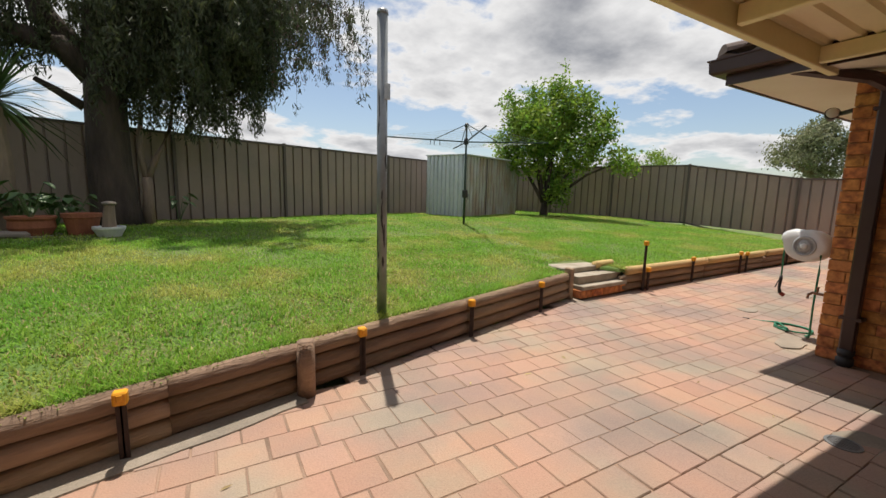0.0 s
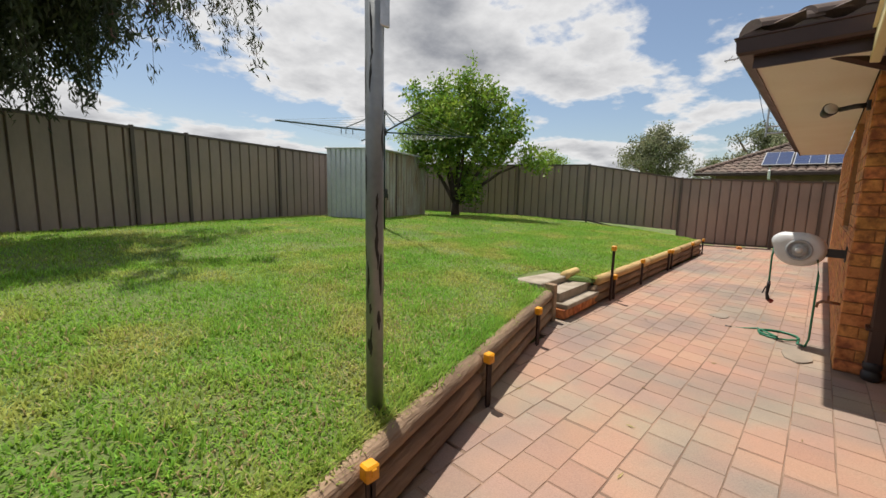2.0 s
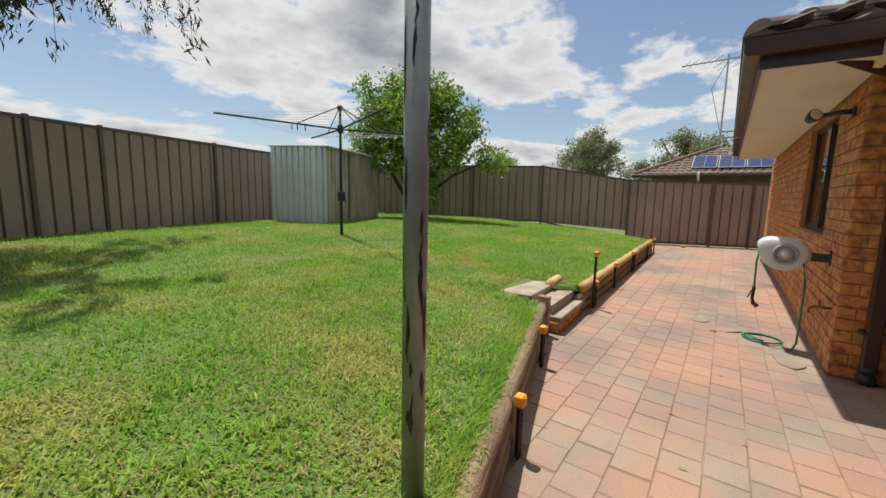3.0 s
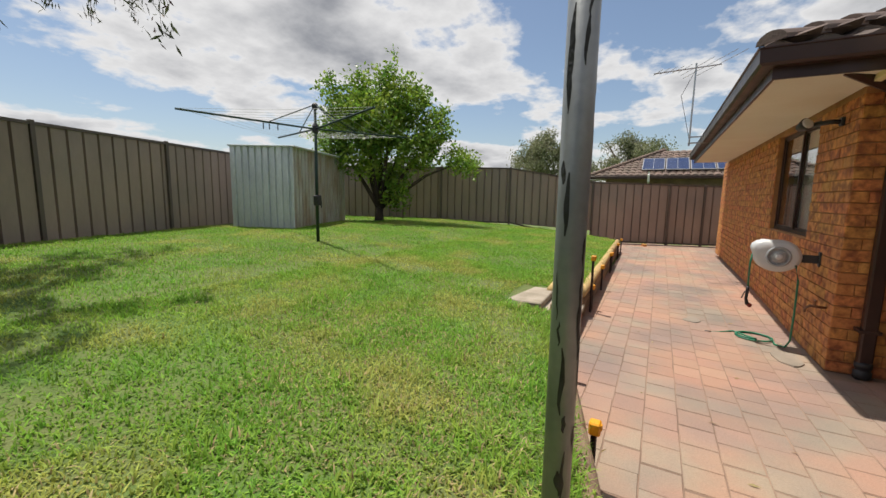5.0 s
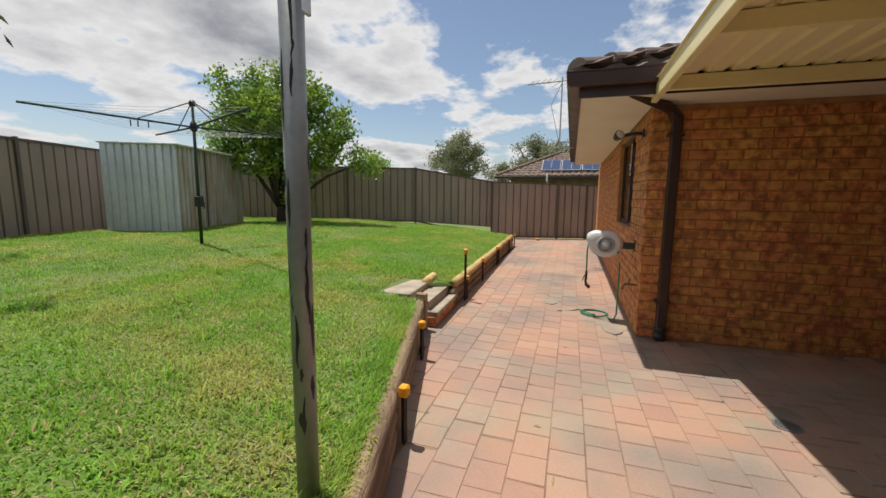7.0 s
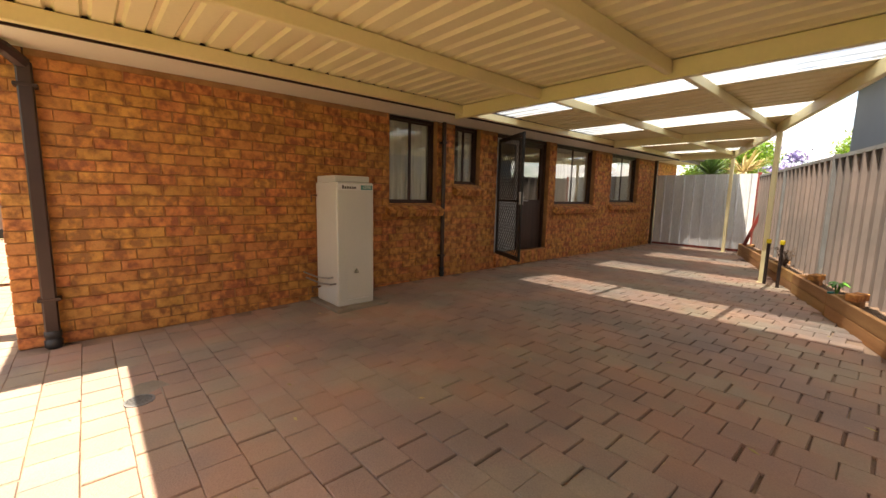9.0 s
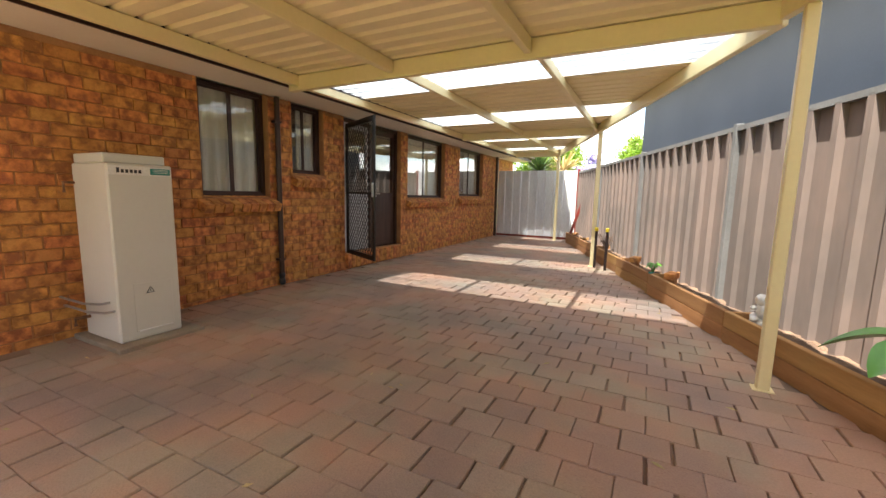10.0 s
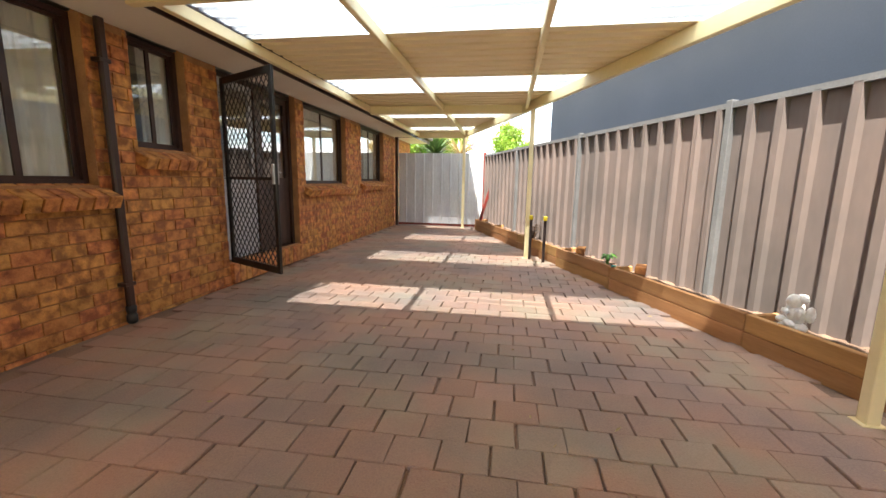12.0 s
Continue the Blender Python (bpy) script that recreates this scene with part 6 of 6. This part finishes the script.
# ---- grass ----
def grass(name, n, box_, size, seed, material, density, label, kind_cat):
    r = np.random.RandomState(seed)
    x = r.uniform(box_[0], box_[1], n); y = r.uniform(box_[2], box_[3], n)
    keep = []
    for i in range(n):
        xi, yi = x[i], y[i]
        if yi < wall_y(xi) + 0.05 + (0.5 if 4.2 < xi < 5.2 else 0) or yi > back_y(xi) - 0.04 or xi > east_x(yi) - 0.05 or xi < west_x(yi):
            continue
        if 4.34 < xi < 5.1 and yi < 4.64:
            continue
        s, t = (xi - 6.7) * 0.939 + (yi - 10.6) * 0.343, -(xi - 6.7) * 0.343 + (yi - 10.6) * 0.939
        if s > 0 and t > 0 and s < 3.1:
            continue
        # the worn track from the steps to the clothes line
        track = abs(xi - (4.9 + 0.14 * (yi - 4.9) + 0.25 * math.sin(yi * 0.9))) if 4.8 < yi < 8.4 else 9
        patch = noise.noise((xi * 0.55, yi * 0.55, 3.0)) + 0.6 * noise.noise((xi * 1.7, yi * 1.7, 8.0))
        dens = density + 0.9 * patch
        if track < 0.20 + 0.2 * noise.noise((xi * 2, yi * 2, 5)):
            dens -= 0.55
        if material is M_STRAW and yi - wall_y(xi) < 0.9 and xi < 4.2:
            dens += 0.30
        if r.rand() < dens:
            keep.append(i)
    x, y = x[keep], y[keep]
    n = len(x)
    z = np.array([lawn_z(a, b) for a, b in zip(x, y)]) - 0.02
    a = r.uniform(0, 2 * np.pi, n); lean = r.uniform(0.3, 1.95, n)
    L = size * r.uniform(0.35, 1.25, n) * (0.75 + 0.5 * r.rand(n) ** 4); W = 0.0042 * (size / 0.06) ** 0.7 * r.uniform(0.7, 1.3, n)
    L *= np.array([0.72 + 0.9 * max(noise.noise((p * 3.1, q * 3.1, 6.0)) + 0.5 * noise.noise((p * 7.3, q * 7.3, 2.0)), 0.0) for p, q in zip(x, y)])
    dx, dy = np.cos(a) * np.sin(lean * 0.7), np.sin(a) * np.sin(lean * 0.7)
    up = np.cos(lean * 0.7)
    sx, sy = -np.sin(a), np.cos(a)
    base = np.stack([x, y, z], 1)
    sd = np.stack([sx, sy, 0 * sx], 1) * W[:, None]
    mid = base + np.stack([dx * L * 0.45, dy * L * 0.45, up * L * 0.6], 1)
    tip = base + np.stack([dx * L * 1.1, dy * L * 1.1, up * L * 0.85], 1)
    V = np.stack([base - sd, base + sd, mid + sd * 0.8, mid - sd * 0.8, tip], 1).reshape(-1, 3)
    idx = np.arange(n)[:, None] * 5
    loops = np.concatenate([idx + np.array([[0, 1, 2, 3]]), idx + np.array([[3, 2, 4]])], 1).ravel()
    starts = np.stack([np.arange(n) * 7, np.arange(n) * 7 + 4], 1).ravel()
    me = bpy.data.meshes.new(name)
    me.vertices.add(5 * n); me.vertices.foreach_set("co", V.ravel())
    me.loops.add(7 * n); me.loops.foreach_set("vertex_index", loops)
    me.polygons.add(2 * n); me.polygons.foreach_set("loop_start", starts)
    me.update(calc_edges=True)
    me.materials.append(material)
    return tagged(new(name, me), label, kind_cat, kind="stuff")


grass("grass", 300000, (-4.0, 6.0, 2.0, 7.0), 0.068, 1, M_GRASS, 0.98, "short green lawn grass blades, thick and uneven", "grass")
grass("grass", 360000, (-5.5, 14.0, 6.6, 14.2), 0.068, 2, M_GRASS, 1.0, "short green lawn grass farther off", "grass")
grass("grass", 130000, (5.0, 14.0, 3.8, 7.0), 0.065, 3, M_GRASS, 0.95, "short green lawn grass by the log wall", "grass")
grass("dry_grass", 110000, (-4.0, 6.0, 2.0, 7.0), 0.060, 4, M_STRAW, 0.21, "dry straw-coloured grass stalks lying in the lawn", "dry grass")
grass("dry_grass", 60000, (-5.0, 14.0, 6.5, 14.0), 0.06, 6, M_STRAW, 0.18, "dry straw-coloured grass in the far lawn", "dry grass")


def fringe():
    """Longer tufts along the wall's top edge, hanging over the logs."""
    r = np.random.RandomState(9)
    n = 5200
    x = r.uniform(-4.0, 3.85, n)
    y = np.array([wall_y(q) for q in x]) + 0.10 + np.abs(r.normal(0, 0.09, n))
    z = np.array([lawn_z(a, b) for a, b in zip(x, y)]) - 0.01
    a = r.uniform(0, 2 * np.pi, n); L = r.uniform(0.05, 0.15, n)
    V = []
    d = np.stack([np.cos(a) * 0.6, np.sin(a) * 0.6 - 0.25, np.full(n, 0.55)], 1)
    base = np.stack([x, y, z], 1); sd = np.stack([-np.sin(a), np.cos(a), 0 * a], 1) * 0.003
    V = np.stack([base - sd, base + sd, base + d * L[:, None]], 1).reshape(-1, 3)
    me = bpy.data.meshes.new("grass")
    me.from_pydata(V.tolist(), [], np.arange(3 * n).reshape(-1, 3).tolist())
    me.materials.append(M_GRASS)
    tagged(new("grass", me), "long grass tufts hanging over the log wall", "grass", kind="stuff")


fringe()

# ---- bricks of the house walls, piece by piece ----
BL_, BH_ = 0.245, 0.103


def brick_mesh(name, length, material):
    """One brick face, half its depth; local x along the wall, -y outwards."""
    l, h, c = length / 2 - 0.005, BH_ / 2 - 0.0045, 0.004
    v = [(-l, 0.03, -h), (l, 0.03, -h), (l, 0.03, h), (-l, 0.03, h), (-l, c, -h), (l, c, -h), (l, c, h), (-l, c, h), (-l + c, 0, -h + c), (l - c, 0, -h + c), (l - c, 0, h - c), (-l + c, 0, h - c)]
    f = [(8, 9, 10, 11)] + [(4 + q, 4 + (q + 1) % 4, 8 + (q + 1) % 4, 8 + q) for q in range(4)] + [(q, (q + 1) % 4, 4 + (q + 1) % 4, 4 + q) for q in range(4)]
    me = bpy.data.meshes.new(name)
    me.from_pydata(v, [], f)
    me.materials.append(material)
    return me


def lay_bricks(parent, along, at, a0, a1, openings, near, seed):
    """Stretcher bond from a0 to a1; those in the stretch near=(n0, n1) are objects, the rest one mesh."""
    r = random.Random(seed)
    cache = {}
    jv, jf = [], []
    rows = int((WALL_TOP + 0.1) / BH_)
    count = 0
    for row in range(rows):
        z = -0.1 + (row + 0.5) * BH_
        s = a0 - (BL_ / 2 if row % 2 else 0)
        while s < a1:
            e0, e1 = max(s, a0), min(s + BL_, a1)
            s += BL_
            spans = [(e0, e1)]
            for o0, o1, oz0, oz1 in openings:
                if oz0 < z + 0.02 and z < oz1:
                    nxt = []
                    for q0, q1 in spans:
                        if q1 <= o0 or q0 >= o1:
                            nxt.append((q0, q1))
                        else:
                            if q0 < o0: nxt.append((q0, o0))
                            if q1 > o1: nxt.append((o1, q1))
                    spans = nxt
            for q0, q1 in spans:
                L = q1 - q0
                if L < 0.03:
                    continue
                key = round(L, 2)
                if key not in cache:
                    cache[key] = (brick_mesh("brick", key, M_BRICK), brick_mesh("brick_", key, M_BRICKS))
                mid, out = (q0 + q1) / 2, r.uniform(-0.004, 0.002)
                if along == "y":
                    m = Matrix.Translation((at + out, mid, z)) @ pose(0, 0, 0, r.uniform(-0.6, 0.6), 0, -90)
                else:
                    m = Matrix.Translation((mid, at - out, z)) @ pose(0, 0, 0, r.uniform(-0.6, 0.6), 0, 180)
                if near[0] < mid < near[1] and count < 300:
                    ob = new("brick", cache[key][0])
                    ob.parent = parent
                    ob.matrix_basis = m
                    count += 1
                else:
                    b0 = len(jv)
                    me = cache[key][1]
                    jv += [tuple(m @ v.co) for v in me.vertices]
                    jf += [tuple(b0 + q for q in p.vertices) for p in me.polygons]
    ob = raw("bricks", jv, jf, M_BRICKS, parent)
    ob["kind"] = "stuff"


lay_bricks(W_WALL, "y", HX, -13.2, HY, [(a, b, c - 0.02, 3) for a, b, c, _ in openings_w], (-4.5, -1.2), 1)
lay_bricks(N_WALL, "x", HY, HX, 13.6, openings_n, (HX, 8.2), 2)
# reveals: the brick cheeks of the openings
for o0, o1, z0, z1 in openings_w:
    for yy, rz in ((o0, 180), (o1, 0)):
        jv, jf = [], []
        k = int((WALL_TOP - z0) / BH_)
        for q in range(k + 1):
            m = Matrix.Translation((HX + 0.055, yy + (-0.012 if rz == 0 else 0.012) * -1, z0 + (q + 0.5) * BH_)) @ pose(0, 0, 0, 0, 0, rz)
            me = brick_mesh("cheek", 0.10, M_BRICKS)
            b0 = len(jv)
            jv += [tuple(m @ v.co) for v in me.vertices]; jf += [tuple(b0 + i for i in p.vertices) for p in me.polygons]
        ob = raw("reveal_bricks", jv, jf, M_BRICKS, W_WALL); ob["kind"] = "stuff"

# ---- pavers ----
PX, PY_ = 0.236, 0.206


def paver_verts(lx, ly):
    x, y, c = lx / 2 - 0.0042, ly / 2 - 0.0014, 0.004
    v = [(-x, -y, -0.05), (x, -y, -0.05), (x, y, -0.05), (-x, y, -0.05), (-x, -y, -0.006), (x, -y, -0.006), (x, y, -0.006), (-x, y, -0.006), (-x + c, -y + c, 0), (x - c, -y + c, 0), (x - c, y - c, 0), (-x + c, y - c, 0)]
    f = [(8, 9, 10, 11)] + [(4 + q, 4 + (q + 1) % 4, 8 + (q + 1) % 4, 8 + q) for q in range(4)] + [(q, (q + 1) % 4, 4 + (q + 1) % 4, 4 + q) for q in range(4)]
    return v, f


pv, pf = paver_verts(PX, PY_)
paver_me = bpy.data.meshes.new("paver")
paver_me.from_pydata(pv, [], pf)
paver_me.materials.append(M_PAVER)
jv, jf = [], []
rp_ = random.Random(4)
made = 0
for j in range(-66, 32):
    y = j * PY_
    for i in range(-18, 68):
        x = i * PX + (PX / 2 if j % 2 else 0) + rp_.uniform(-0.006, 0.006)
        yy = y + rp_.uniform(-0.0015, 0.0015)
        if x > HX - 0.10 and yy < HY + 0.08:
            continue
        if yy > wall_y(x) + 0.05 or x < bed_x(yy) + 0.02 if yy < 0.6 else (yy > wall_y(x) + 0.05 or x < west_x(yy)):
            continue
        if x > east_x(yy) or yy < -11.6:
            continue
        gx_, gy_ = (floor_z(x + 0.05, yy) - floor_z(x - 0.05, yy)) / 0.1, (floor_z(x, yy + 0.05) - floor_z(x, yy - 0.05)) / 0.1
        loose = 0.35 if yy > 1.3 else 1.0
        m = Matrix.Translation((x, yy, floor_z(x, yy) + rp_.uniform(-0.004, 0.003) * loose)) @ pose(0, 0, 0, math.degrees(gy_) + rp_.uniform(-0.5, 0.5) * loose, -math.degrees(gx_) + rp_.uniform(-0.5, 0.5) * loose, rp_.uniform(-0.9, 0.9))
        if -0.6 < x < 3.4 and -4.6 < yy < -0.4 and made < 300:
            ob = new("paver", paver_me)
            ob.parent = FLOOR
            ob.matrix_basis = m
            made += 1
        else:
            b0 = len(jv)
            jv += [tuple(m @ Vector(v)) for v in pv]
            jf += [tuple(b0 + q for q in f) for f in pf]
ob = raw("pavers", jv, jf, M_PAVERS, FLOOR)
ob["kind"] = "stuff"
